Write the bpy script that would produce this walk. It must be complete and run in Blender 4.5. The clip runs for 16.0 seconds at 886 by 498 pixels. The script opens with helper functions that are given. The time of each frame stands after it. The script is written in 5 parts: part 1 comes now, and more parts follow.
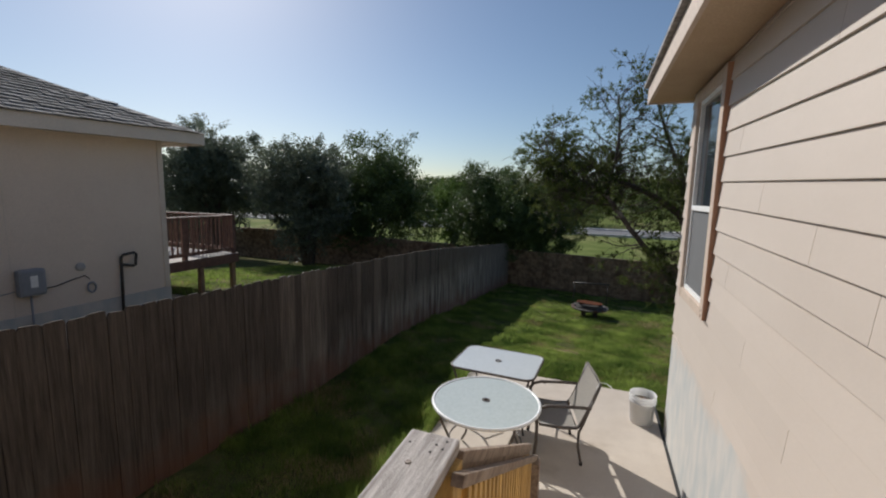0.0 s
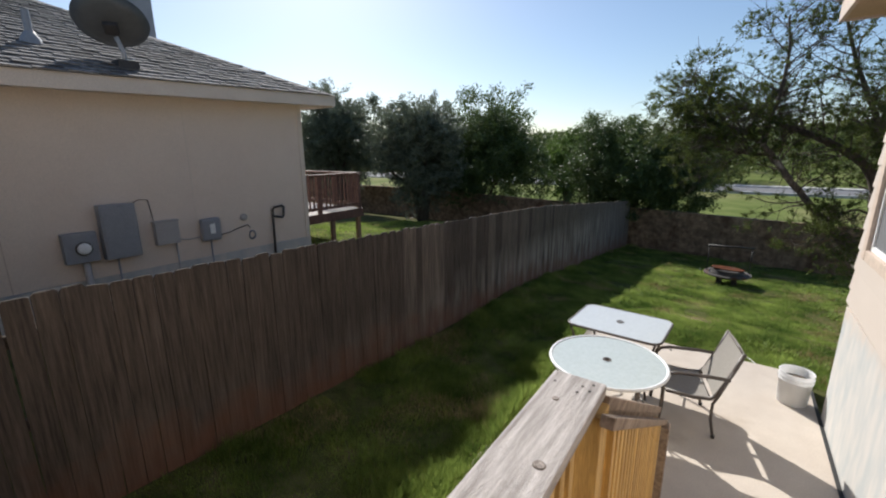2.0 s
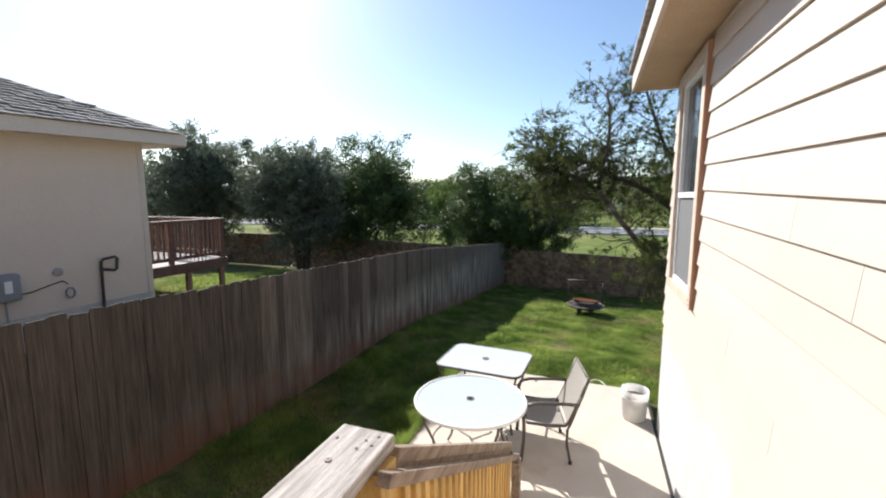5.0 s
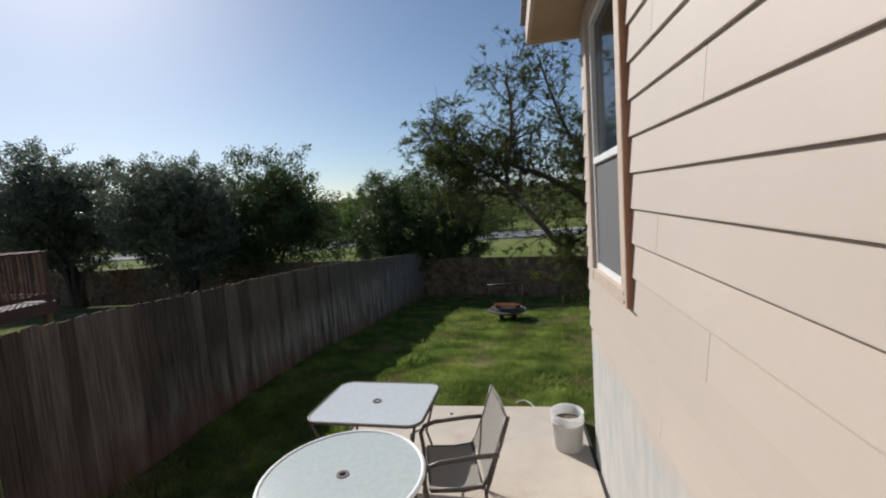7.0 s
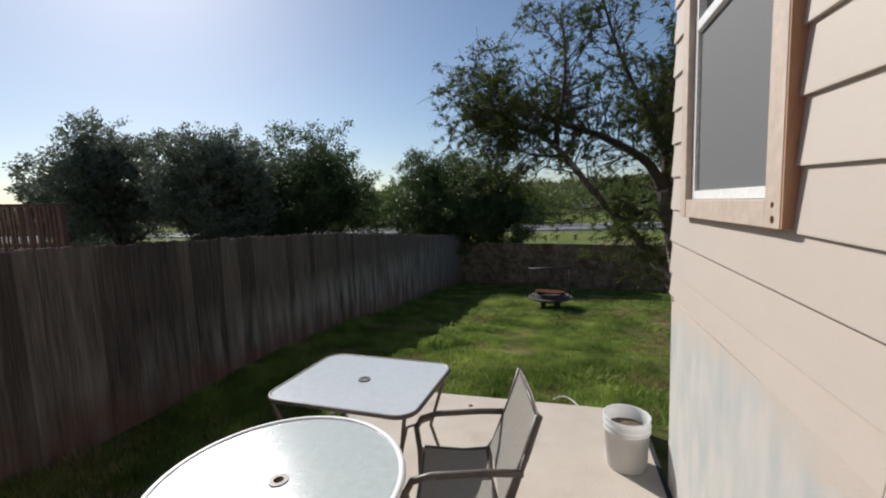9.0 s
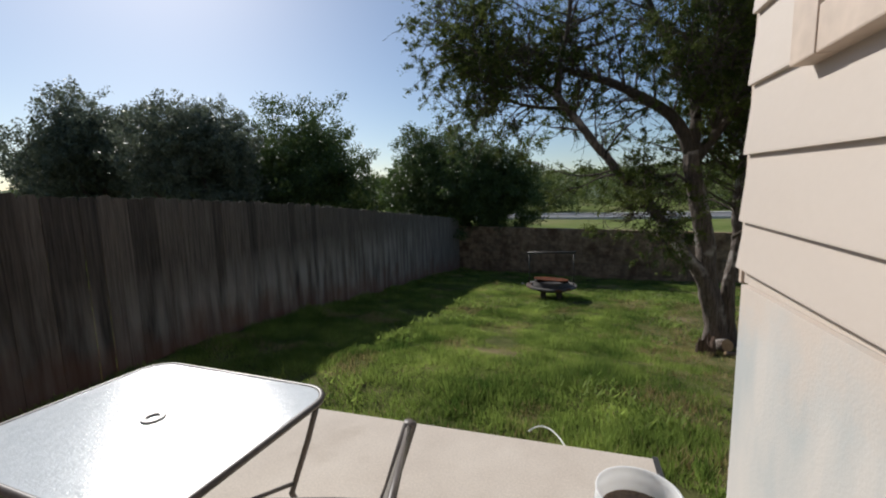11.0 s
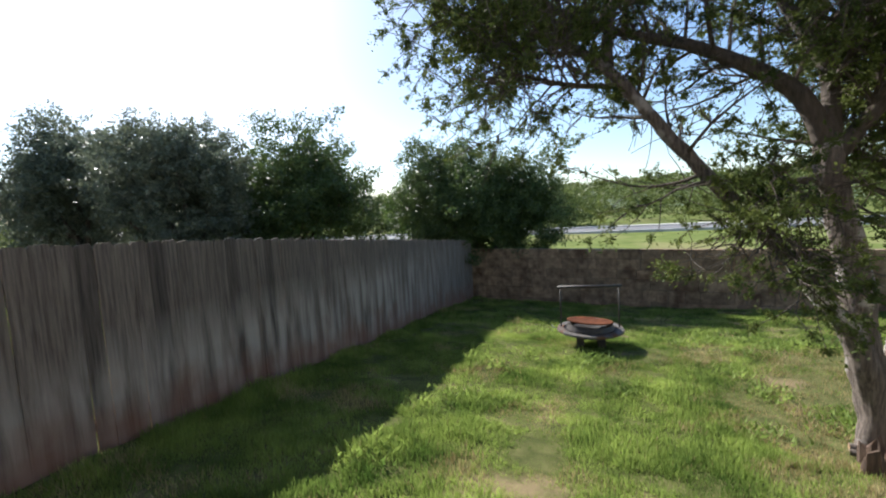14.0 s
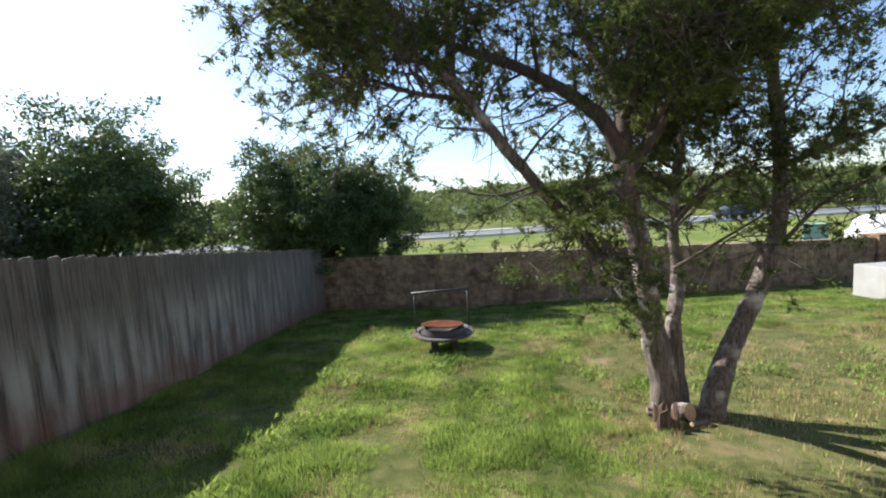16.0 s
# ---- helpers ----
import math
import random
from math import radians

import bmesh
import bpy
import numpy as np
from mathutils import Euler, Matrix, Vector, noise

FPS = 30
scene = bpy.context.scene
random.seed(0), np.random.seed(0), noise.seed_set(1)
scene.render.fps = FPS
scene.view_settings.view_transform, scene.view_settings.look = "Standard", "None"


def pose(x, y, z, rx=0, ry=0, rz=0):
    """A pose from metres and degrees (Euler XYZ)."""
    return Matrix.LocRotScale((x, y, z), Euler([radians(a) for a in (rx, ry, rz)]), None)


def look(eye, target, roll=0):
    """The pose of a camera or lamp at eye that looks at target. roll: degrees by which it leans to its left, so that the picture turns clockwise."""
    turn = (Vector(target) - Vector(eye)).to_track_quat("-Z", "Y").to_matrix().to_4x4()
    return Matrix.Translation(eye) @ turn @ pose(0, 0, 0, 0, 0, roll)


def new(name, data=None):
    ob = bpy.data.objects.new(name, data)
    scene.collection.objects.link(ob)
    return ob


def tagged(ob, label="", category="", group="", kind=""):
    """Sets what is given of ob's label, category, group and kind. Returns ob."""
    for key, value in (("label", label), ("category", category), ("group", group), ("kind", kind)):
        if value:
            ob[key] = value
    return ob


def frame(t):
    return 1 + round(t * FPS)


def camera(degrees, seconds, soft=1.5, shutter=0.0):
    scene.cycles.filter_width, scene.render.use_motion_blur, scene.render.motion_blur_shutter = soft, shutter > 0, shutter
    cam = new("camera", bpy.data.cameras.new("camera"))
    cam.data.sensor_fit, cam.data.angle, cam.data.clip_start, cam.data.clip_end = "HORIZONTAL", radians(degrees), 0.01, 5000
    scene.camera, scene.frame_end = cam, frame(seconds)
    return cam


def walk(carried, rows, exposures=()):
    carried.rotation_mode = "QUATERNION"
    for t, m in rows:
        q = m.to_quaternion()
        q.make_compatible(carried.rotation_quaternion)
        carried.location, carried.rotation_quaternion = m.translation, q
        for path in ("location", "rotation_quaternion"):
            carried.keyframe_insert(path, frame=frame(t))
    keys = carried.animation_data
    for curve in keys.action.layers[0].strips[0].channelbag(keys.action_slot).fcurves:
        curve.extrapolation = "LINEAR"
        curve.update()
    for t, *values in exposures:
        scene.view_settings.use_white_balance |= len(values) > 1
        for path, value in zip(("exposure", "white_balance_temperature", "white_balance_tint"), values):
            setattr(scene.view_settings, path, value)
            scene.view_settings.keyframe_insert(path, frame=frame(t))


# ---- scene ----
cam = camera(93.8, 16.0, soft=2.1)
PATH = [
    (0, (0.019, -0.118, 2.779), (-0.663, 1.744, 2.519), 1.2),
    (0.5, (-0.034, -0.149, 2.776), (-0.891, 1.634, 2.483), 0.8),
    (1, (-0.049, -0.164, 2.757), (-0.991, 1.565, 2.404), 0.1),
    (1.5, (-0.063, -0.162, 2.732), (-1.096, 1.496, 2.304), -0.4),
    (2, (-0.086, -0.182, 2.723), (-1.206, 1.41, 2.262), -0.3),
    (2.5, (-0.1, -0.2, 2.722), (-1.297, 1.329, 2.243), -0.6),
    (3, (-0.108, -0.218, 2.72), (-1.345, 1.276, 2.231), -0.9),
    (3.5, (-0.103, -0.226, 2.726), (-1.369, 1.241, 2.233), -1.6),
    (4, (-0.053, -0.184, 2.726), (-1.252, 1.351, 2.271), -2.2),
    (4.5, (0.081, -0.093, 2.736), (-0.91, 1.61, 2.393), -2.8),
    (5, (0.16, 0.066, 2.677), (-0.52, 1.931, 2.43), -0.0),
    (5.2, (0.162, 0.161, 2.656), (-0.414, 2.06, 2.408), -0.3),
    (7.3, (0.296, 1.467, 2.401), (-0.018, 3.433, 2.22), -3.5),
    (7.5, (0.297, 1.526, 2.396), (-0.045, 3.488, 2.217), -1.9),
    (8, (0.273, 1.81, 2.209), (-0.125, 3.753, 1.953), -1.2),
    (8.5, (0.275, 2.093, 2.069), (-0.199, 4.018, 1.805), -2.5),
    (9, (0.277, 2.359, 1.884), (-0.268, 4.271, 1.672), -2.2),
    (9.2, (0.297, 2.451, 1.847), (-0.246, 4.362, 1.617), -1.3),
    (11.3, (0.468, 4.038, 1.502), (-0.147, 5.923, 1.236), -2.0),
    (11.5, (0.469, 4.217, 1.501), (-0.178, 6.092, 1.24), -3.1),
    (12, (0.417, 4.588, 1.521), (-0.241, 6.461, 1.283), -2.1),
    (12.5, (0.308, 4.953, 1.551), (-0.435, 6.789, 1.279), -2.0),
    (13, (0.2, 5.26, 1.552), (-0.54, 7.105, 1.337), -2.2),
    (13.5, (0.119, 5.516, 1.582), (-0.598, 7.373, 1.387), -2.8),
    (14, (0.04, 5.695, 1.606), (-0.628, 7.572, 1.424), -3.3),
    (14.5, (-0.028, 5.819, 1.633), (-0.539, 7.74, 1.417), -4.2),
    (15, (-0.054, 5.865, 1.647), (-0.422, 7.821, 1.455), -3.5),
    (15.5, (-0.036, 5.872, 1.636), (-0.238, 7.853, 1.454), -3.1),
    (16, (0.01, 5.869, 1.614), (0.034, 7.859, 1.424), -3.5),
]
EXPOSURES = [(0, 0.0), (1, 0.12), (1.5, 0.38), (2.5, 0.66), (3.5, 1.07), (4, 1.2), (4.5, 1.25), (5.2, 0.93), (7.3, 0.1), (9.2, 0.15), (11.5, 0.15), (12.2, 0.4), (13, 0.98), (14, 1.32), (15, 1.48), (16, 1.48)]
walk(cam, [(t, look(eye, target, roll)) for t, eye, target, roll in PATH], EXPOSURES)

# ---- world and sun ----
SUN_WAY = Vector((1.11, -0.92, -1.0)).normalized()
world = bpy.data.worlds.new("sky")
scene.world = world
world.use_nodes = True
wn = world.node_tree.nodes
sky = wn.new("ShaderNodeTexSky")
sky.sky_type, sky.sun_disc = "NISHITA", False
sky.sun_elevation = math.asin(-SUN_WAY.z)
sky.sun_rotation = math.atan2(-SUN_WAY.x, -SUN_WAY.y)
sky.air_density, sky.dust_density, sky.ozone_density = 1.0, 0.55, 3.0
world.node_tree.links.new(sky.outputs[0], wn["Background"].inputs[0])
wn["Background"].inputs[1].default_value = 0.082
sun = new("sun", bpy.data.lights.new("sun", "SUN"))
sun.data.energy, sun.data.angle, sun.data.color = 4.4, radians(0.6), (1.0, 0.965, 0.92)
sun.rotation_euler = SUN_WAY.to_track_quat("-Z", "Y").to_euler()


# ---- materials ----
def mat(name, c1, c2, scale=6.0, rough=0.8, bump=0.2, stretch=(1, 1, 1), metal=0.0, rnd=0.0, fine=60.0, spec=0.5,
        stain=None, stain_scale=1.2, stain_cut=0.55, local=False, island=0.0, speck=0.5):
    """A two-scale noise material: c1 to c2 by noise, darker and lighter pieces by rnd, a stain colour in large patches."""
    m = bpy.data.materials.new(name)
    m.use_nodes = True
    nt = m.node_tree
    n, l = nt.nodes, nt.links
    b = n["Principled BSDF"]
    if local:
        src = n.new("ShaderNodeTexCoord").outputs["Object"]
    else:
        src = n.new("ShaderNodeNewGeometry").outputs["Position"]
    mp = n.new("ShaderNodeMapping")
    mp.inputs["Scale"].default_value = stretch
    l.new(src, mp.inputs[0])
    oi = n.new("ShaderNodeObjectInfo")
    if local:
        sh = n.new("ShaderNodeVectorMath")
        sh.operation = "SCALE"
        sh.inputs[0].default_value = (37, 53, 71)
        l.new(oi.outputs["Random"], sh.inputs["Scale"])
        l.new(sh.outputs[0], mp.inputs["Location"])
    n1 = n.new("ShaderNodeTexNoise")
    n1.inputs["Scale"].default_value, n1.inputs["Detail"].default_value, n1.inputs["Roughness"].default_value = scale, 6, 0.62
    n2 = n.new("ShaderNodeTexNoise")
    n2.inputs["Scale"].default_value, n2.inputs["Detail"].default_value = fine, 3
    l.new(mp.outputs[0], n1.inputs[0])
    l.new(mp.outputs[0], n2.inputs[0])
    r1 = n.new("ShaderNodeValToRGB")
    r1.color_ramp.elements[0].position, r1.color_ramp.elements[1].position = 0.32, 0.70
    r1.color_ramp.elements[0].color, r1.color_ramp.elements[1].color = (*c1, 1), (*c2, 1)
    l.new(n1.outputs[0], r1.inputs[0])
    col = r1.outputs[0]
    if stain:
        n3 = n.new("ShaderNodeTexNoise")
        n3.inputs["Scale"].default_value, n3.inputs["Detail"].default_value = stain_scale, 5
        l.new(src, n3.inputs[0])
        r3 = n.new("ShaderNodeMapRange")
        r3.inputs[1].default_value, r3.inputs[2].default_value = stain_cut, stain_cut + 0.13
        l.new(n3.outputs[0], r3.inputs[0])
        mx = n.new("ShaderNodeMix")
        mx.data_type = "RGBA"
        mx.inputs[7].default_value = (*stain, 1)
        l.new(r3.outputs[0], mx.inputs[0])
        l.new(col, mx.inputs[6])
        col = mx.outputs[2]
    hs = n.new("ShaderNodeHueSaturation")
    l.new(col, hs.inputs["Color"])
    vm = n.new("ShaderNodeMath")
    vm.operation = "MULTIPLY_ADD"
    l.new(n2.outputs[0], vm.inputs[0])
    vm.inputs[1].default_value, vm.inputs[2].default_value = speck, 1 - speck / 2
    val = vm.outputs[0]
    for amount, out in ((rnd, oi.outputs["Random"]), (island, None)):
        if amount:
            if out is None:
                out = n.new("ShaderNodeNewGeometry").outputs["Random Per Island"]
            a = n.new("ShaderNodeMath")
            a.operation = "MULTIPLY_ADD"
            l.new(out, a.inputs[0])
            a.inputs[1].default_value = amount
            s2 = n.new("ShaderNodeMath")
            s2.operation = "ADD"
            s2.inputs[1].default_value = -amount / 2
            l.new(val, s2.inputs[0])
            l.new(s2.outputs[0], a.inputs[2])
            val = a.outputs[0]
    l.new(val, hs.inputs["Value"])
    l.new(hs.outputs[0], b.inputs["Base Color"])
    b.inputs["Roughness"].default_value, b.inputs["Metallic"].default_value = rough, metal
    b.inputs["Specular IOR Level"].default_value = spec
    if bump:
        bp = n.new("ShaderNodeBump")
        bp.inputs["Strength"].default_value, bp.inputs["Distance"].default_value = bump, 0.01
        ad = n.new("ShaderNodeMath")
        l.new(n1.outputs[0], ad.inputs[0])
        l.new(n2.outputs[0], ad.inputs[1])
        l.new(ad.outputs[0], bp.inputs["Height"])
        l.new(bp.outputs[0], b.inputs["Normal"])
    return m


def leaf_mat(name, c1, c2, through_share=0.35, gloss=0.15, rough=0.6):
    """Leaves: colour by clump and leaf, part of the light passing through."""
    m = mat(name, c1, c2, 1.6, rough, 0, fine=9.0, island=0.5, spec=gloss)
    nt = m.node_tree
    b, out = nt.nodes["Principled BSDF"], nt.nodes["Material Output"]
    tr = nt.nodes.new("ShaderNodeBsdfTranslucent")
    mixer = nt.nodes.new("ShaderNodeMixShader")
    mixer.inputs[0].default_value = through_share
    src = b.inputs["Base Color"].links[0].from_socket
    nt.links.new(src, tr.inputs[0])
    nt.links.new(b.outputs[0], mixer.inputs[1])
    nt.links.new(tr.outputs[0], mixer.inputs[2])
    nt.links.new(mixer.outputs[0], out.inputs[0])
    return m


PICKET = mat("weathered_picket", (0.034, 0.0265, 0.022), (0.120, 0.097, 0.081), 5, 0.9, 0.6, (9, 9, 0.4), rnd=0.24, fine=40, local=True,
             stain=(0.20, 0.172, 0.150), stain_scale=1.6, stain_cut=0.62)
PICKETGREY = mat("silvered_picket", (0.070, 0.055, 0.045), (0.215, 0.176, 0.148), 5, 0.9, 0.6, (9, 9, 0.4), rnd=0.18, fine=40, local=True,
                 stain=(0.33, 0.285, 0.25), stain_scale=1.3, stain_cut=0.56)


def redden_foot(m):
    """Red soil splashed up the foot of the pickets, fading out unevenly."""
    nt = m.node_tree
    n, l = nt.nodes, nt.links
    b = n["Principled BSDF"]
    src = b.inputs["Base Color"].links[0].from_socket
    tc = n.new("ShaderNodeTexCoord")
    sp = n.new("ShaderNodeSeparateXYZ")
    l.new(tc.outputs["Object"], sp.inputs[0])
    ns = n.new("ShaderNodeTexNoise")
    ns.inputs["Scale"].default_value = 3.0
    geo = n.new("ShaderNodeNewGeometry")
    l.new(geo.outputs["Position"], ns.inputs[0])
    ma = n.new("ShaderNodeMath")
    ma.operation = "MULTIPLY_ADD"
    l.new(ns.outputs[0], ma.inputs[0])
    ma.inputs[1].default_value = -0.9
    l.new(sp.outputs[2], ma.inputs[2])
    mr = n.new("ShaderNodeMapRange")
    mr.inputs[1].default_value, mr.inputs[2].default_value = -0.35, 0.12
    mr.inputs[3].default_value, mr.inputs[4].default_value = 0.68, 0.0
    l.new(ma.outputs[0], mr.inputs[0])
    mx = n.new("ShaderNodeMix")
    mx.data_type = "RGBA"
    mx.inputs[7].default_value = (0.17, 0.072, 0.040, 1)
    l.new(mr.outputs[0], mx.inputs[0])
    l.new(src, mx.inputs[6])
    l.new(mx.outputs[2], b.inputs["Base Color"])


def pale_low(m):
    """Pickets paler along a stretch of the fence, below an uneven line, in upright streaks."""
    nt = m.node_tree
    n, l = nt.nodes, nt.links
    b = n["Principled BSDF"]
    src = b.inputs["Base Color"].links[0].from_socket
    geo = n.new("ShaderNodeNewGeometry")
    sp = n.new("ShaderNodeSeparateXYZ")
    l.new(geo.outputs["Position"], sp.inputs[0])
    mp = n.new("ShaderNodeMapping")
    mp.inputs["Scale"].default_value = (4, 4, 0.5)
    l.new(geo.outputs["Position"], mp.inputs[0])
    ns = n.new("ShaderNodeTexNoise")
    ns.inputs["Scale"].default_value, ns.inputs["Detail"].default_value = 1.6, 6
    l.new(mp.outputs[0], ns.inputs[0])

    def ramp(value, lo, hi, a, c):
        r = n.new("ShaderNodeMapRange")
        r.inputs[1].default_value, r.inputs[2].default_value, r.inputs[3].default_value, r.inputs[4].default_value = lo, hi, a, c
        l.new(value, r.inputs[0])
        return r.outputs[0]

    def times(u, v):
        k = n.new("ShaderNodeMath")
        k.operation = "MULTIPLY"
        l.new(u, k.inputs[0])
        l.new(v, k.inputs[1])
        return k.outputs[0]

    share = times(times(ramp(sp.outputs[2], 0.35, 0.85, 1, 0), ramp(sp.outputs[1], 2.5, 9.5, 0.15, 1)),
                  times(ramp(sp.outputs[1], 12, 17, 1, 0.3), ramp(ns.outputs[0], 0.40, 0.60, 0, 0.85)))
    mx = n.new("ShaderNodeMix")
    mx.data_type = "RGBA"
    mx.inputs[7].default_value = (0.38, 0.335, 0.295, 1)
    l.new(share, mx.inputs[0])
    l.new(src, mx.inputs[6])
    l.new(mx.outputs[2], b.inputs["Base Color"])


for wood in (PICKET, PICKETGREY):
    pale_low(wood)
    redden_foot(wood)
WOODGREY = mat("grey_weathered_plank", (0.27, 0.243, 0.225), (0.62, 0.58, 0.55), 6, 0.88, 0.6, (9, 0.6, 9), fine=70)
RAILWOOD = mat("grey_brown_rail", (0.15, 0.105, 0.075), (0.36, 0.28, 0.215), 5, 0.85, 0.4, (7, 1, 7), fine=50)
KNOTWOOD = mat("grey_knot_wood", (0.13, 0.105, 0.09), (0.42, 0.37, 0.33), 40, 0.9, 0.5, fine=120)
CEDAR = mat("yellow_cedar", (0.40, 0.235, 0.068), (0.64, 0.42, 0.145), 5, 0.7, 0.3, (8, 8, 0.6), rnd=0.25, fine=40)
BROWNWOOD = mat("brown_stair_wood", (0.18, 0.105, 0.06), (0.34, 0.22, 0.14), 5, 0.8, 0.4, (6, 1, 6), fine=40, rnd=0.2)
REDDECK = mat("red_brown_stained_deck", (0.085, 0.043, 0.033), (0.155, 0.082, 0.062), 5, 0.75, 0.3, (2, 2, 2), rnd=0.3)
SIDING = mat("beige_lap_siding", (0.50, 0.432, 0.372), (0.545, 0.475, 0.412), 1.2, 0.6, 0.03, (1, 0.6, 1), rnd=0.05, fine=60, speck=0.05)
TRIM = mat("tan_trim_paint", (0.50, 0.40, 0.32), (0.57, 0.465, 0.38), 2, 0.6, 0.08, fine=20, stain=(0.34, 0.15, 0.07), stain_scale=7, stain_cut=0.72)
TRIMSIDE = mat("bare_redwood_trim", (0.33, 0.16, 0.09), (0.44, 0.25, 0.16), 4, 0.7, 0.2, (6, 6, 0.6), fine=50)
PARGE = mat("painted_foundation_wall", (0.50, 0.432, 0.372), (0.545, 0.475, 0.412), 1.4, 0.8, 0.08, fine=150, speck=0.08)
SOFFIT = mat("tan_soffit", (0.42, 0.30, 0.19), (0.48, 0.35, 0.23), 3, 0.7, 0.1)
CONCRETE = mat("patio_concrete", (0.50, 0.43, 0.36), (0.60, 0.53, 0.45), 1.8, 0.85, 0.15, fine=90, stain=(0.44, 0.37, 0.30), stain_scale=1.7, stain_cut=0.6)
STUCCO = mat("beige_panel_wall", (0.66, 0.56, 0.47), (0.70, 0.60, 0.505), 1.5, 0.85, 0.1, fine=120)
FASCIA = mat("cream_fascia", (0.62, 0.54, 0.45), (0.67, 0.59, 0.50), 3, 0.6, 0.08)
SHINGLE = mat("grey_asphalt_shingle", (0.13, 0.12, 0.115), (0.30, 0.285, 0.27), 12, 0.95, 0.4, rnd=0.7, island=0.7, fine=150)
STONE = mat("limestone_block", (0.13, 0.082, 0.05), (0.35, 0.235, 0.145), 5, 0.9, 0.6, rnd=0.45, island=0.35, fine=40, spec=0.15, stain=(0.12, 0.07, 0.042), stain_scale=2.2, stain_cut=0.55)
MORTAR = mat("wall_mortar", (0.13, 0.095, 0.065), (0.21, 0.155, 0.105), 8, 0.95, 0.4)
GROUND = mat("lawn_soil", (0.050, 0.061, 0.020), (0.132, 0.130, 0.052), 5, 0.95, 0.5, fine=60, spec=0.03, stain=(0.20, 0.155, 0.088), stain_scale=1.6, stain_cut=0.56)
VERGE = mat("mown_verge", (0.095, 0.13, 0.033), (0.175, 0.205, 0.068), 0.5, 0.95, 0.4, fine=6, spec=0.03, stain=(0.20, 0.20, 0.085), stain_scale=0.15, stain_cut=0.5)
ASPHALT = mat("road_asphalt", (0.12, 0.12, 0.125), (0.17, 0.17, 0.175), 3, 0.9, 0.2)
KERB = mat("pale_kerb", (0.45, 0.43, 0.40), (0.55, 0.53, 0.50), 3, 0.9, 0.1)
BARK = mat("juniper_bark", (0.045, 0.034, 0.028), (0.235, 0.19, 0.16), 5, 0.95, 1.0, (9, 9, 0.8), fine=34, stain=(0.50, 0.465, 0.43), stain_scale=3.4, stain_cut=0.55)
DARKBARK = mat("dark_bark", (0.05, 0.04, 0.03), (0.12, 0.095, 0.075), 6, 0.95, 0.7, (5, 5, 0.8))
FRAMEMETAL = mat("bronze_powder_coat", (0.085, 0.069, 0.058), (0.115, 0.095, 0.08), 20, 0.45, 0.05, spec=0.5)
SLING = mat("taupe_sling_mesh", (0.40, 0.37, 0.325), (0.46, 0.43, 0.385), 40, 0.8, 0.2, fine=300, speck=0.3)
WHITEFRAME = mat("white_table_rim", (0.75, 0.76, 0.75), (0.82, 0.83, 0.82), 8, 0.35, 0.02)
BUCKETWHITE = mat("white_bucket_plastic", (0.90, 0.895, 0.885), (0.93, 0.925, 0.915), 6, 0.4, 0.03, speck=0.06, stain=(0.80, 0.78, 0.74), stain_scale=6, stain_cut=0.68)
DIRT = mat("bucket_dirt", (0.09, 0.06, 0.04), (0.2, 0.14, 0.09), 30, 0.95, 0.6)
RUST = mat("rusty_steel", (0.05, 0.018, 0.010), (0.15, 0.050, 0.022), 8, 0.95, 0.5, fine=80, spec=0.08)
BLACKMETAL = mat("black_steel", (0.025, 0.023, 0.022), (0.06, 0.05, 0.045), 14, 0.6, 0.2)
GREYPAINT = mat("grey_enamel", (0.22, 0.235, 0.26), (0.26, 0.275, 0.30), 6, 0.5, 0.05)
LIGHTGREY = mat("light_grey_plastic", (0.34, 0.33, 0.32), (0.40, 0.39, 0.38), 6, 0.5, 0.05)
DISH = mat("dark_grey_dish", (0.075, 0.075, 0.073), (0.10, 0.10, 0.097), 6, 0.5, 0.03)
WHITEVINYL = mat("white_vinyl", (0.78, 0.78, 0.76), (0.84, 0.84, 0.82), 5, 0.4, 0.02)
SCREEN = mat("grey_insect_screen", (0.115, 0.118, 0.12), (0.15, 0.152, 0.155), 300, 0.7, 0.1, fine=400)
CHIMNEY = mat("grey_painted_siding", (0.30, 0.30, 0.325), (0.35, 0.35, 0.375), 3, 0.7, 0.1)
STUMPRED = mat("brown_split_bark", (0.05, 0.032, 0.023), (0.16, 0.098, 0.066), 6, 0.9, 0.8, (7, 7, 0.8))
DARKSTEEL = mat("dirty_grey_steel", (0.065, 0.06, 0.055), (0.17, 0.158, 0.147), 12, 0.8, 0.3, fine=70, spec=0.12, stain=(0.12, 0.06, 0.035), stain_scale=6, stain_cut=0.52)
LOGWOOD = mat("cut_log_face", (0.30, 0.19, 0.10), (0.46, 0.32, 0.19), 9, 0.9, 0.4)
PALE = mat("pale_painted_panel", (0.27, 0.265, 0.25), (0.33, 0.325, 0.305), 3, 0.7, 0.1)
INTERIOR = mat("dim_interior_paint", (0.40, 0.37, 0.33), (0.45, 0.42, 0.38), 3, 0.9, 0.05)
TEALPAINT = mat("pale_teal_enamel", (0.20, 0.33, 0.30), (0.26, 0.39, 0.36), 4, 0.5, 0.05)
RUBBER = mat("black_rubber", (0.02, 0.02, 0.02), (0.035, 0.035, 0.035), 10, 0.8, 0.1)
CARWHITE = mat("white_car_paint", (0.72, 0.72, 0.72), (0.76, 0.76, 0.76), 3, 0.25, 0.0)
CARDARK = mat("dark_car_paint", (0.05, 0.06, 0.08), (0.07, 0.08, 0.10), 3, 0.25, 0.0)
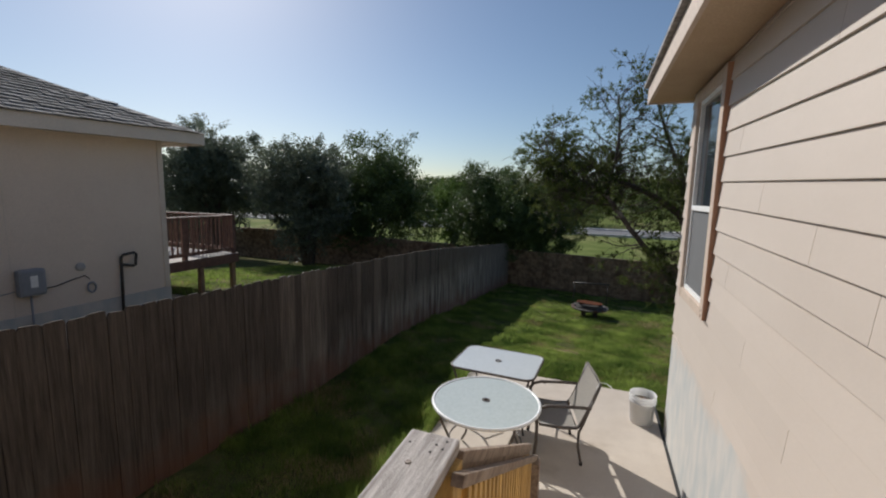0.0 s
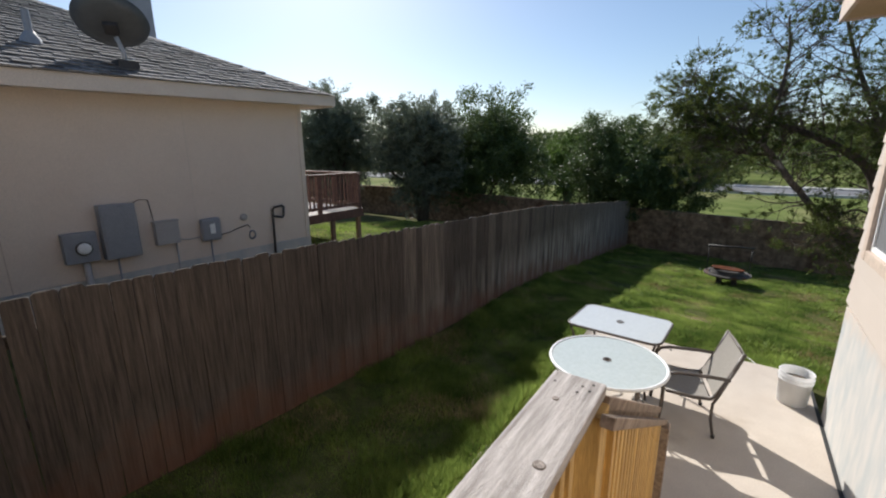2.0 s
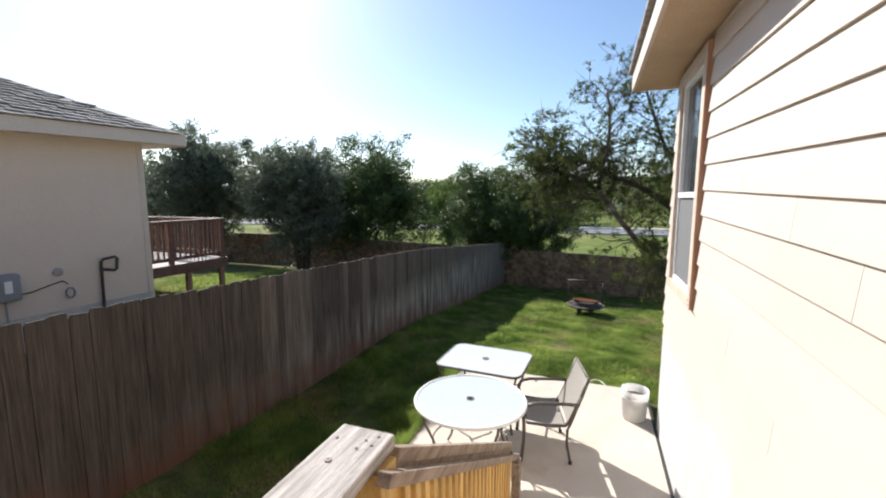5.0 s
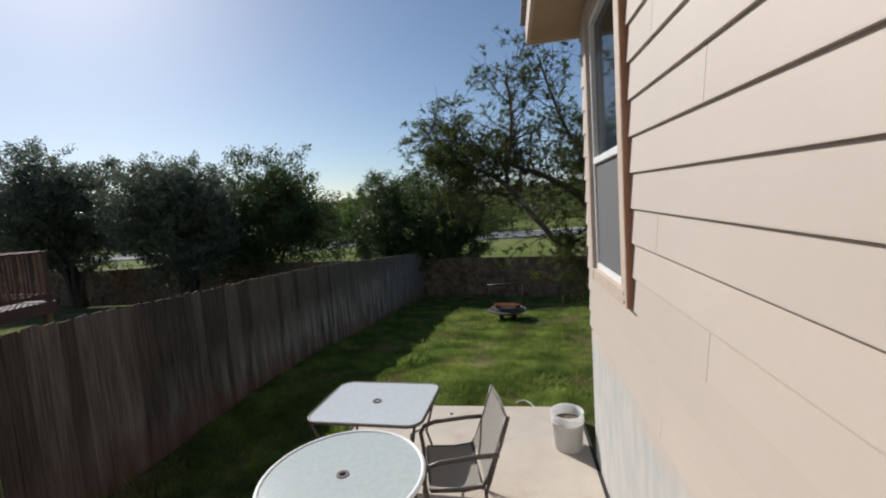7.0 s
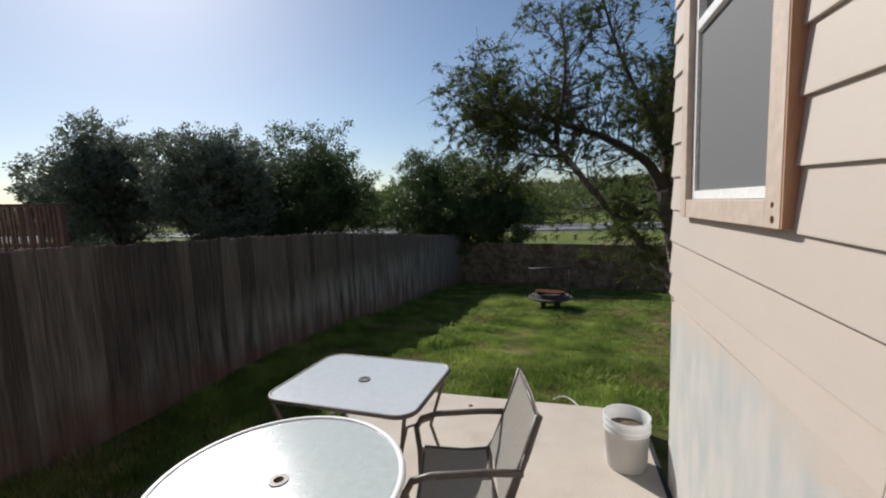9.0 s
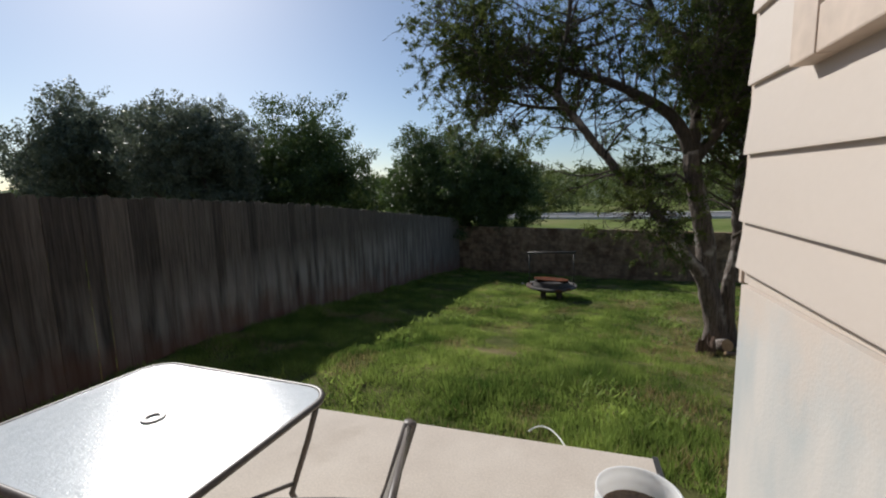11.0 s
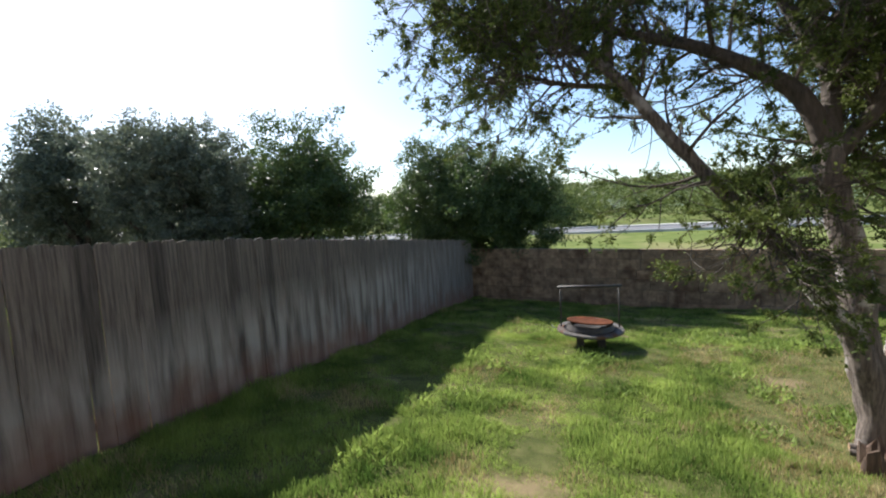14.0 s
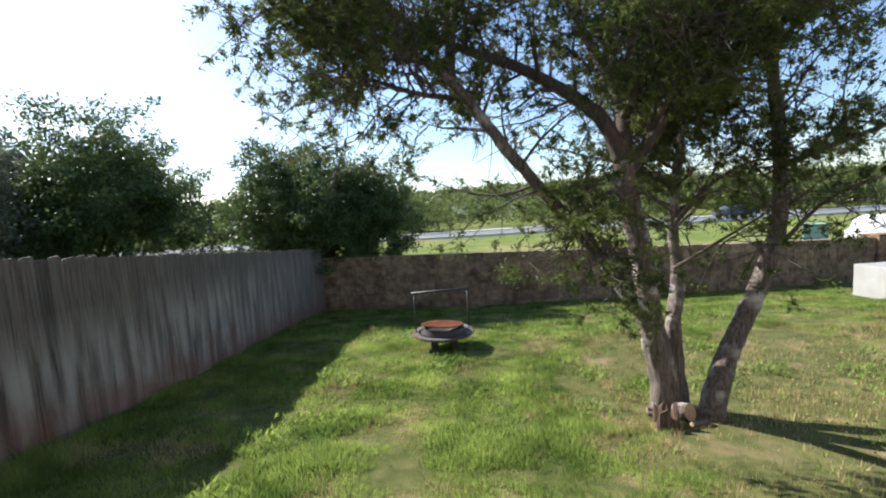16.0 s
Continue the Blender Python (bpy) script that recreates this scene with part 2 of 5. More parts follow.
BRICKRED = mat("red_brick_house", (0.24, 0.12, 0.08), (0.34, 0.19, 0.13), 9, 0.9, 0.3)
GRASS = leaf_mat("grass_blades", (0.070, 0.124, 0.025), (0.335, 0.425, 0.103), 0.52)
DRYGRASS = leaf_mat("dry_grass_blades", (0.27, 0.215, 0.10), (0.45, 0.37, 0.19), 0.3)
JUNIPER = leaf_mat("juniper_leaves", (0.04, 0.064, 0.018), (0.165, 0.195, 0.05), 0.40)
OAKLEAF = leaf_mat("grey_green_leaves", (0.075, 0.095, 0.065), (0.19, 0.215, 0.145), 0.3, 0.3, 0.5)
DARKLEAF = leaf_mat("dark_green_leaves", (0.04, 0.07, 0.022), (0.12, 0.165, 0.052), 0.3, 0.3, 0.5)
BRIGHTLEAF = leaf_mat("bright_green_leaves", (0.06, 0.11, 0.025), (0.14, 0.20, 0.05), 0.35)
FARLEAF = leaf_mat("distant_foliage", (0.07, 0.10, 0.03), (0.19, 0.22, 0.07), 0.25)


def peel(m):
    """Paint flaked off the lower wall along a ragged line, leaving pale blue-grey plaster in streaks."""
    nt = m.node_tree
    n, l = nt.nodes, nt.links
    b = n["Principled BSDF"]
    src = b.inputs["Base Color"].links[0].from_socket
    geo = n.new("ShaderNodeNewGeometry")
    sp = n.new("ShaderNodeSeparateXYZ")
    l.new(geo.outputs["Position"], sp.inputs[0])
    edge = n.new("ShaderNodeTexNoise")
    edge.inputs["Scale"].default_value, edge.inputs["Detail"].default_value, edge.inputs["Roughness"].default_value = 1.7, 8, 0.65
    l.new(geo.outputs["Position"], edge.inputs[0])
    ma = n.new("ShaderNodeMath")
    ma.operation = "MULTIPLY_ADD"
    l.new(edge.outputs[0], ma.inputs[0])
    ma.inputs[1].default_value = -1.1
    l.new(sp.outputs[2], ma.inputs[2])
    mr = n.new("ShaderNodeMapRange")
    mr.inputs[1].default_value, mr.inputs[2].default_value, mr.inputs[3].default_value, mr.inputs[4].default_value = 0.50, 0.70, 0.85, 0.0
    l.new(ma.outputs[0], mr.inputs[0])
    mp = n.new("ShaderNodeMapping")
    mp.inputs["Scale"].default_value = (1, 3.2, 1.1)
    l.new(geo.outputs["Position"], mp.inputs[0])
    st = n.new("ShaderNodeTexNoise")
    st.inputs["Scale"].default_value, st.inputs["Detail"].default_value = 2.2, 7
    l.new(mp.outputs[0], st.inputs[0])
    rp = n.new("ShaderNodeValToRGB")
    rp.color_ramp.elements[0].position, rp.color_ramp.elements[1].position = 0.36, 0.62
    rp.color_ramp.elements[0].color, rp.color_ramp.elements[1].color = (0.40, 0.428, 0.425, 1), (0.53, 0.51, 0.475, 1)
    l.new(st.outputs[0], rp.inputs[0])
    mx = n.new("ShaderNodeMix")
    mx.data_type = "RGBA"
    l.new(mr.outputs[0], mx.inputs[0])
    l.new(src, mx.inputs[6])
    l.new(rp.outputs[0], mx.inputs[7])
    l.new(mx.outputs[2], b.inputs["Base Color"])


peel(PARGE)


def glass_mat(name, colour, rough, alpha, ior=1.45):
    """A pane that shows part of what lies behind it and mirrors by its gloss."""
    m = bpy.data.materials.new(name)
    m.use_nodes = True
    b = m.node_tree.nodes["Principled BSDF"]
    b.inputs["Base Color"].default_value, b.inputs["Roughness"].default_value = (*colour, 1), rough
    b.inputs["Alpha"].default_value, b.inputs["IOR"].default_value = alpha, ior
    return m


def let_light_through(m, share):
    """Thin plastic: part of the light passes."""
    nt = m.node_tree
    b, out = nt.nodes["Principled BSDF"], nt.nodes["Material Output"]
    tr = nt.nodes.new("ShaderNodeBsdfTranslucent")
    mixer = nt.nodes.new("ShaderNodeMixShader")
    mixer.inputs[0].default_value = share
    nt.links.new(b.inputs["Base Color"].links[0].from_socket, tr.inputs[0])
    nt.links.new(b.outputs[0], mixer.inputs[1])
    nt.links.new(tr.outputs[0], mixer.inputs[2])
    nt.links.new(mixer.outputs[0], out.inputs[0])


let_light_through(BUCKETWHITE, 0.5)
let_light_through(SLING, 0.38)
PANE = glass_mat("window_glass", (0.03, 0.04, 0.05), 0.02, 0.75, 1.6)


def table_glass(name, c1, c2):
    """Textured pale green table glass, dappled on its underside."""
    m = mat(name, c1, c2, 26, 0.18, 0.15, fine=160, spec=0.6, speck=0.25)
    b = m.node_tree.nodes["Principled BSDF"]
    b.inputs["Alpha"].default_value = 0.92
    return m


TABLEGLASS = table_glass("frosted_table_glass", (0.55, 0.585, 0.595), (0.62, 0.655, 0.665))
ROUNDGLASS = table_glass("pebbled_table_glass", (0.48, 0.535, 0.52), (0.55, 0.605, 0.59))


# ---- mesh helpers ----
def mesh_object(name, bm, material, parent=None, label="", smooth=False):
    me = bpy.data.meshes.new(name)
    bm.normal_update()
    bm.to_mesh(me)
    bm.free()
    me.materials.append(material)
    if smooth:
        for p in me.polygons:
            p.use_smooth = True
    ob = new(name, me)
    if parent is not None:
        ob.parent = parent
    if label:
        ob["label"] = label
    return ob


def part(name, bm, material, parent, label="", smooth=False):
    return mesh_object(name, bm, material, parent, label, smooth)


def thing(name, label, category, group="", at=None):
    e = new(name)
    e.empty_display_size = 0.1
    if at is not None:
        e.matrix_world = at
    return tagged(e, label, category, group)


def box(bm, x0, x1, y0, y1, z0, z1, m=None, bevel=0.0):
    vs = [bm.verts.new(p) for p in ((x0, y0, z0), (x1, y0, z0), (x1, y1, z0), (x0, y1, z0), (x0, y0, z1), (x1, y0, z1), (x1, y1, z1), (x0, y1, z1))]
    fs = [bm.faces.new([vs[i] for i in q]) for q in ((0, 3, 2, 1), (4, 5, 6, 7), (0, 1, 5, 4), (1, 2, 6, 5), (2, 3, 7, 6), (3, 0, 4, 7))]
    if bevel:
        es = list({e for f in fs for e in f.edges})
        r = bmesh.ops.bevel(bm, geom=es, offset=bevel, segments=2, affect="EDGES", profile=0.6)
        vs = list({v for f in r["faces"] for v in f.verts} | {v for v in vs if v.is_valid})
    if m is not None:
        for v in vs:
            v.co = m @ v.co
    return bm


def boxbm(*a, **k):
    return box(bmesh.new(), *a, **k)


def beam(bm, p, q, w, h, up=(0, 0, 1), bevel=0.0):
    """A straight bar from p to q, w wide and h high."""
    p, q = Vector(p), Vector(q)
    d = (q - p).normalized()
    s = d.cross(Vector(up)).normalized()
    u = s.cross(d)
    m = Matrix((s, d, u)).transposed().to_4x4()
    m.translation = p
    return box(bm, -w / 2, w / 2, 0, (q - p).length, -h / 2, h / 2, m, bevel)


def tube(bm, pts, radii, seg=8, closed=False, cap=True):
    """A round bar along pts; radii is one number or one for each point."""
    pts = [Vector(p) for p in pts]
    n = len(pts)
    if not hasattr(radii, "__len__"):
        radii = [radii] * n
    rings, side = [], None
    for i, p in enumerate(pts):
        a, b = (pts[(i - 1) % n], pts[(i + 1) % n]) if closed else (pts[max(i - 1, 0)], pts[min(i + 1, n - 1)])
        d = (b - a).normalized()
        if side is None:
            side = d.orthogonal().normalized()
        side = (side - d * side.dot(d)).normalized()
        o = d.cross(side)
        rings.append([bm.verts.new(p + (side * math.cos(k * 2 * math.pi / seg) + o * math.sin(k * 2 * math.pi / seg)) * radii[i]) for k in range(seg)])
    for i in range(n if closed else n - 1):
        a, b = rings[i], rings[(i + 1) % n]
        for k in range(seg):
            bm.faces.new((a[k], a[(k + 1) % seg], b[(k + 1) % seg], b[k]))
    if cap and not closed:
        bm.faces.new(list(reversed(rings[0])))
        bm.faces.new(rings[-1])
    return bm


def tubebm(*a, **k):
    return tube(bmesh.new(), *a, **k)


def smooth_line(pts, n):
    """Points along a soft curve through pts."""
    pts = [Vector(p) for p in pts]
    out = []
    for i in range(len(pts) - 1):
        p0, p1, p2, p3 = pts[max(i - 1, 0)], pts[i], pts[i + 1], pts[min(i + 2, len(pts) - 1)]
        for k in range(n):
            t = k / n
            out.append(0.5 * ((2 * p1) + (p2 - p0) * t + (2 * p0 - 5 * p1 + 4 * p2 - p3) * t * t + (3 * p1 - p0 - 3 * p2 + p3) * t ** 3))
    out.append(pts[-1])
    return out


def lathe(bm, profile, seg=32, centre=(0, 0, 0)):
    """A turned shape from (radius, height) pairs."""
    rings = []
    for r, z in profile:
        if r < 1e-6:
            rings.append([bm.verts.new((centre[0], centre[1], centre[2] + z))])
        else:
            rings.append([bm.verts.new((centre[0] + r * math.cos(k * 2 * math.pi / seg), centre[1] + r * math.sin(k * 2 * math.pi / seg), centre[2] + z)) for k in range(seg)])
    for a, b in zip(rings, rings[1:]):
        for k in range(seg):
            q = [a[k % len(a)], a[(k + 1) % len(a)], b[(k + 1) % len(b)], b[k % len(b)]]
            q = list(dict.fromkeys(q))
            if len(q) > 2:
                bm.faces.new(q)
    return bm


def lathebm(*a, **k):
    return lathe(bmesh.new(), *a, **k)


def mesh_from(name, verts, faces, material, parent=None):
    me = bpy.data.meshes.new(name)
    me.from_pydata(verts, [], faces)
    me.materials.append(material)
    ob = new(name, me)
    if parent is not None:
        ob.parent = parent
    return ob


# ---- the lie of the land ----
PROFILE_Y = (-10, 0, 1, 4.6, 7.5, 9, 11.2, 18, 19.3, 24, 60, 400)
PROFILE_Z = (0.15, 0.10, 0.05, -0.16, -0.18, -0.32, -0.57, -1.28, -1.42, -1.45, -1.4, -1.4)
CROSS_Y = (0, 6.0, 8.5, 10.5, 13, 15, 19.3, 60, 400)
CROSS_S = (0, 0, 0.03, 0.05, 0.025, 0.03, 0.04, 0.0, 0.0)
NEXT_Y = (-10, 6, 9, 14, 19, 30)
NEXT_Z = (0.45, 0.45, 0.50, 0.45, 0.2, 0.0)


def ground_z(x, y):
    """Height of the ground: it falls away from the patio to the stone wall; the next yard lies higher."""
    z = np.interp(y, PROFILE_Y, PROFILE_Z) - np.interp(y, CROSS_Y, CROSS_S) * np.clip(np.asarray(x) + 3.72, 0, 5.5)
    side = np.clip((-3.9 - np.asarray(x)) / 2.5, 0, 1)
    return z + side * np.interp(y, NEXT_Y, NEXT_Z) * np.clip((40 - np.asarray(y)) / 20, 0, 1)

# ---- ground ----
def make_ground():
    xs = np.unique(np.concatenate([np.arange(-9, 9.01, 0.5), np.array([-900, -400, -200, -120, -80, -50, -35, -25, -20, -16, -13, -11, 11, 13, 16, 20, 25, 35, 50, 80, 120, 200, 400, 900])]))
    ys = np.unique(np.concatenate([np.arange(-6, 22.01, 0.5), np.array([-900, -300, -100, -50, -25, -12, 24, 28, 34, 42, 50, 60, 75, 100, 150, 250, 450, 1500])]))
    gx, gy = np.meshgrid(xs, ys)
    gz = ground_z(gx, gy)
    for i in range(gx.shape[0]):
        for j in range(gx.shape[1]):
            if abs(gx[i, j]) < 30 and gy[i, j] < 40:
                gz[i, j] += 0.03 * noise.noise((gx[i, j] * 0.9, gy[i, j] * 0.9, 0))
    under = (gx > -1.9) & (gx < 9) & (gy < 6.4)
    gz[under] = np.minimum(gz[under], -0.06)
    w = len(xs)
    faces = [(i * w + j, i * w + j + 1, (i + 1) * w + j + 1, (i + 1) * w + j) for i in range(len(ys) - 1) for j in range(w - 1)]
    ob = mesh_from("ground", np.stack([gx, gy, gz], -1).reshape(-1, 3).tolist(), faces, GROUND)
    ob.data.materials.append(VERGE)
    for p in ob.data.polygons:
        p.use_smooth = True
        p.material_index = 1 if p.center.y > 19.4 else 0
    return tagged(ob, "green lawn sloping down to a stone wall", "ground", kind="structure")


make_ground()


def make_road():
    y0, y1 = 49.5, 57.0
    road = boxbm(-300, 300, y0, y1, -1.45, -1.36)
    tagged(mesh_object("road", road, ASPHALT), "grey asphalt road beyond the grass verge", "road", kind="structure")
    for y in (y0 - 0.25, y1):
        tagged(mesh_object("kerb", boxbm(-300, 300, y, y + 0.25, -1.5, -1.24, bevel=0.02), KERB), "pale concrete kerb along the road", "kerb", kind="structure")
    tagged(mesh_object("pavement", boxbm(-300, 300, y1 + 1.5, y1 + 3.2, -1.5, -1.33), KERB), "pale concrete footpath across the road", "path", kind="structure")


make_road()

# ---- our house ----
WX = 0.94          # face of the side wall
CORNER = 5.22      # its far corner
LAP = 0.1945
LAP0 = 1.765
SOFF = 3.90        # underside of the eave
DOORWALL = -0.29
FALL = 0.03        # the patio's fall against the level courses of the house


def make_own_house():
    # wall body with the window's opening cut through
    wy0, wy1, wz0, wz1 = 3.91, 4.81, 1.85, 3.76
    for a in ((WX + 0.02, WX + 0.2, DOORWALL, wy0, 1.23, SOFF + 0.3), (WX + 0.02, WX + 0.2, wy1, CORNER, 1.23, SOFF + 0.3),
              (WX + 0.02, WX + 0.2, wy0, wy1, 1.23, wz0), (WX + 0.02, WX + 0.2, wy0, wy1, wz1, SOFF + 0.3)):
        tagged(mesh_object("wall_side", boxbm(*a), SIDING), "beige lap-sided house wall", "wall", kind="structure")
    found = tagged(mesh_object("foundation_wall", boxbm(WX + 0.004, 9.0, DOORWALL, CORNER - 0.03, -0.6, 1.228), PARGE),
                   "peeling painted foundation wall under the siding", "wall", kind="structure")
    part("foundation_vent", boxbm(WX - 0.012, WX + 0.003, 3.05, 3.40, 0.12, 0.32, bevel=0.004), GREYPAINT, found, "grey vent grille low in the wall")
    tagged(mesh_object("wall_back", boxbm(WX + 0.2, 9.0, CORNER - 0.2, CORNER, 1.23, SOFF + 0.3), SIDING), "beige rear wall of the house", "wall", kind="structure")
    tagged(mesh_object("wall_far_side", boxbm(8.8, 9.0, DOORWALL, CORNER - 0.2, 1.23, SOFF + 0.3), SIDING), "plain far wall closing the house", "wall", kind="structure")
    side = tagged(new("siding"), "beige horizontal lap siding boards", "siding", kind="structure")
    rng = random.Random(4)

    def board(y0, y1, z0, z1):
        bm = bmesh.new()
        prof = ((WX + 0.019, z0), (WX - 0.004, z0), (WX - 0.004, z0 + 0.006), (WX + 0.012, z1 + 0.012), (WX + 0.019, z1 + 0.012))
        a = [bm.verts.new((x, y0, min(max(z + FALL * (y0 - 3.9), 1.2), SOFF - 0.003))) for x, z in prof]
        b = [bm.verts.new((x, y1, min(max(z + FALL * (y1 - 3.9), 1.2), SOFF - 0.003))) for x, z in prof]
        for k in range(5):
            bm.faces.new((a[k], a[(k + 1) % 5], b[(k + 1) % 5], b[k]))
        bm.faces.new(list(reversed(a)))
        bm.faces.new(b)
        part("board", bm, SIDING, side)

    for i in range(-3, 12):
        z0 = max(LAP0 + LAP * i, 1.235)
        z1 = LAP0 + LAP * (i + 1)
        cut = (2.9, 0.9, 3.4, 1.7, 2.2)[i % 5]
        stop = CORNER
        spans = [(DOORWALL, cut - 0.0015), (cut + 0.0015, stop)]
        if z0 + 0.1 > 1.77 and z0 < 3.80:
            spans = [(DOORWALL, cut - 0.0015), (cut + 0.0015, 3.818), (4.902, stop)]
        for y0, y1 in spans:
            board(y0, y1, z0, z1)
    tagged(mesh_object("corner_trim", boxbm(WX + 0.012, WX + 0.12, CORNER + 0.001, CORNER + 0.02, 1.225, SOFF, bevel=0.004), TRIM), "tan corner board of the house", "trim", kind="structure")
    # window
    win = tagged(new("window_1"), "white vinyl sash window in peeling tan trim", "window", kind="structure")
    fx = WX - 0.035
    part("window_trim", boxbm(fx, WX + 0.018, 3.82, 3.92, 1.772, 3.85, bevel=0.004), TRIM, win, "weathered tan trim board")
    part("trim_edge", boxbm(fx + 0.003, WX + 0.018, 3.811, 3.8195, 1.774, 3.848), TRIMSIDE, win, "bare red-brown edge of the trim")
    part("window_trim", boxbm(fx, WX + 0.018, 4.80, 4.90, 1.772, 3.85, bevel=0.004), TRIM, win)
    part("window_trim", boxbm(fx + 0.002, WX + 0.018, 3.922, 4.798, 3.75, 3.85, bevel=0.004), TRIM, win)
    part("window_sill", boxbm(fx + 0.002, WX + 0.018, 3.922, 4.798, 1.772, 1.862, bevel=0.004), TRIM, win, "tan sill board with rust stains")
    for y0, y1, z0, z1 in ((3.922, 3.96, 1.864, 3.748), (4.76, 4.798, 1.864, 3.748), (3.962, 4.758, 1.864, 1.905), (3.962, 4.758, 3.705, 3.748)):
        part("window_frame", boxbm(WX - 0.005, WX + 0.06, y0, y1, z0, z1, bevel=0.003), WHITEVINYL, win)
    part("meeting_rail", boxbm(WX - 0.012, WX + 0.05, 3.962, 4.758, 2.675, 2.722, bevel=0.004), WHITEVINYL, win)
    for y, z, r in ((3.865, 1.80, 0.013), (3.868, 1.845, 0.010)):
        rs = lathebm([(r, 0), (r * 0.7, 0.0012), (0, 0.0014)], 10)
        bmesh.ops.transform(rs, matrix=pose(fx - 0.0005, y, z, 0, -90, 0), verts=rs.verts)
        part("rust_stain", rs, RUST, win, "rusty nail stain in the trim")
    up = part("pane", boxbm(WX + 0.03, WX + 0.036, 3.962, 4.758, 2.724, 3.703), PANE, win, "reflecting upper window pane")
    up.visible_shadow = False
    low = part("pane", boxbm(WX + 0.03, WX + 0.036, 3.962, 4.758, 1.907, 2.673), PANE, win)
    low.visible_shadow = False
    part("insect_screen", boxbm(WX + 0.012, WX + 0.016, 3.962, 4.758, 1.906, 2.674), SCREEN, win, "grey insect screen over the lower sash")
    # eave, fascia and roof, with the corner return
    tagged(mesh_object("soffit", boxbm(0.54, 9.5, DOORWALL - 2, 5.46, SOFF, SOFF + 0.02), SOFFIT), "tan boarded soffit under the eave", "soffit", kind="structure")
    tagged(mesh_object("fascia", boxbm(0.505, 0.538, DOORWALL - 2, 5.49, SOFF - 0.02, SOFF + 0.17, bevel=0.004), TRIM), "tan fascia board along the eave", "fascia", kind="structure")
    tagged(mesh_object("fascia", boxbm(0.542, 9.5, 5.462, 5.49, SOFF - 0.02, SOFF + 0.17, bevel=0.004), TRIM), "tan fascia board along the rear eave", "fascia", kind="structure")
    bm = bmesh.new()
    k = 0.34
    pts = [(0.46, DOORWALL - 2, SOFF + 0.18), (0.46, 5.54, SOFF + 0.18), (9.6, 5.54, SOFF + 0.18), (9.6, DOORWALL - 2, SOFF + 0.18)]
    lo = [bm.verts.new(p) for p in pts]
    hi = [bm.verts.new((x, y, z + 0.035)) for x, y, z in pts]
    r = [bm.verts.new((4.6, 1.8, SOFF + 0.2 + 4.06 * k)), bm.verts.new((4.6, DOORWALL - 2, SOFF + 0.2 + 4.06 * k))]
    bm.faces.new(list(reversed(lo)))
    for i in range(4):
        bm.faces.new((lo[i], lo[(i + 1) % 4], hi[(i + 1) % 4], hi[i]))
    bm.faces.new((hi[0], r[1], r[0], hi[1]))
    bm.faces.new((hi[1], r[0], hi[2]))
    bm.faces.new((hi[2], r[0], r[1], hi[3]))
    tagged(mesh_object("roof", bm, SHINGLE), "grey shingle roof of the house", "roof", kind="structure")
    # wall with the doorway behind the landing
    for a in ((-6.0, -0.52, 0.0, SOFF + 0.2), (0.62, WX + 0.02, 0.0, SOFF + 0.2), (-0.52, 0.62, 3.14, SOFF + 0.2), (-0.52, 0.62, 0.0, 1.06)):
        tagged(mesh_object("wall_door", boxbm(a[0], a[1], DOORWALL - 0.16, DOORWALL, a[2], a[3]), SIDING), "beige house wall with a doorway", "wall", kind="structure")
    door = tagged(new("door_1"), "open doorway with tan brick-mould trim", "door frame", kind="structure")
    for x0, x1 in ((-0.60, -0.50), (0.60, 0.70)):
        part("door_trim", boxbm(x0, x1, DOORWALL + 0.002, DOORWALL + 0.05, 1.06, 3.14, bevel=0.006), TRIM, door)
    for x0, x1 in ((-0.518, -0.478), (0.578, 0.618)):
        part("door_jamb", boxbm(x0, x1, DOORWALL - 0.16, DOORWALL - 0.002, 1.06, 3.138, bevel=0.004), WHITEVINYL, door, "white jamb with weatherstrip")
    part("door_trim", boxbm(-0.60, 0.70, DOORWALL + 0.002, DOORWALL + 0.05, 3.142, 3.24, bevel=0.006), TRIM, door)
    part("threshold", boxbm(-0.476, 0.576, DOORWALL - 0.2, DOORWALL + 0.02, 1.062, 1.09, bevel=0.004), LIGHTGREY, door, "grey metal threshold")
    # plain room behind the doorway
    tagged(mesh_object("floor", boxbm(-6, 9, -6, DOORWALL - 0.162, 1.0, 1.08), BROWNWOOD), "plain floor inside the doorway", "floor", kind="structure")
    tagged(mesh_object("ceiling", boxbm(-6, 9, -6, DOORWALL - 0.162, 3.6, 3.65), INTERIOR), "plain ceiling inside the doorway", "ceiling", kind="structure")
    for a in ((-6, 9, -6.2, -6.0), (-6.2, -6.0, -6.2, DOORWALL - 0.162), (8.8, 9.0, -6.0, DOORWALL - 0.162)):
        tagged(mesh_object("wall_inside", boxbm(a[0], a[1], a[2], a[3], -0.2, 4.2), INTERIOR), "plain wall closing the house", "wall", kind="structure")


make_own_house()


# ---- patio, landing and stairs ----
def make_patio():
    ob = mesh_object("patio", boxbm(-1.72, WX - 0.002, 0.6, 6.19, -0.25, 0.0, bevel=0.012), CONCRETE)
    tagged(ob, "pale concrete patio slab beside the house", "patio", kind="structure")
    part("edge_joint", boxbm(WX - 0.03, WX + 0.001, 2.4, 6.2, 0.0005, 0.004), RUBBER, ob, "dark joint along the wall")
    part("spot", lathebm([(0.022, 0.0), (0.02, 0.004), (0, 0.005)], 12, (-0.545, 5.985, 0)), BLACKMETAL, ob, "small dark spot")


make_patio()


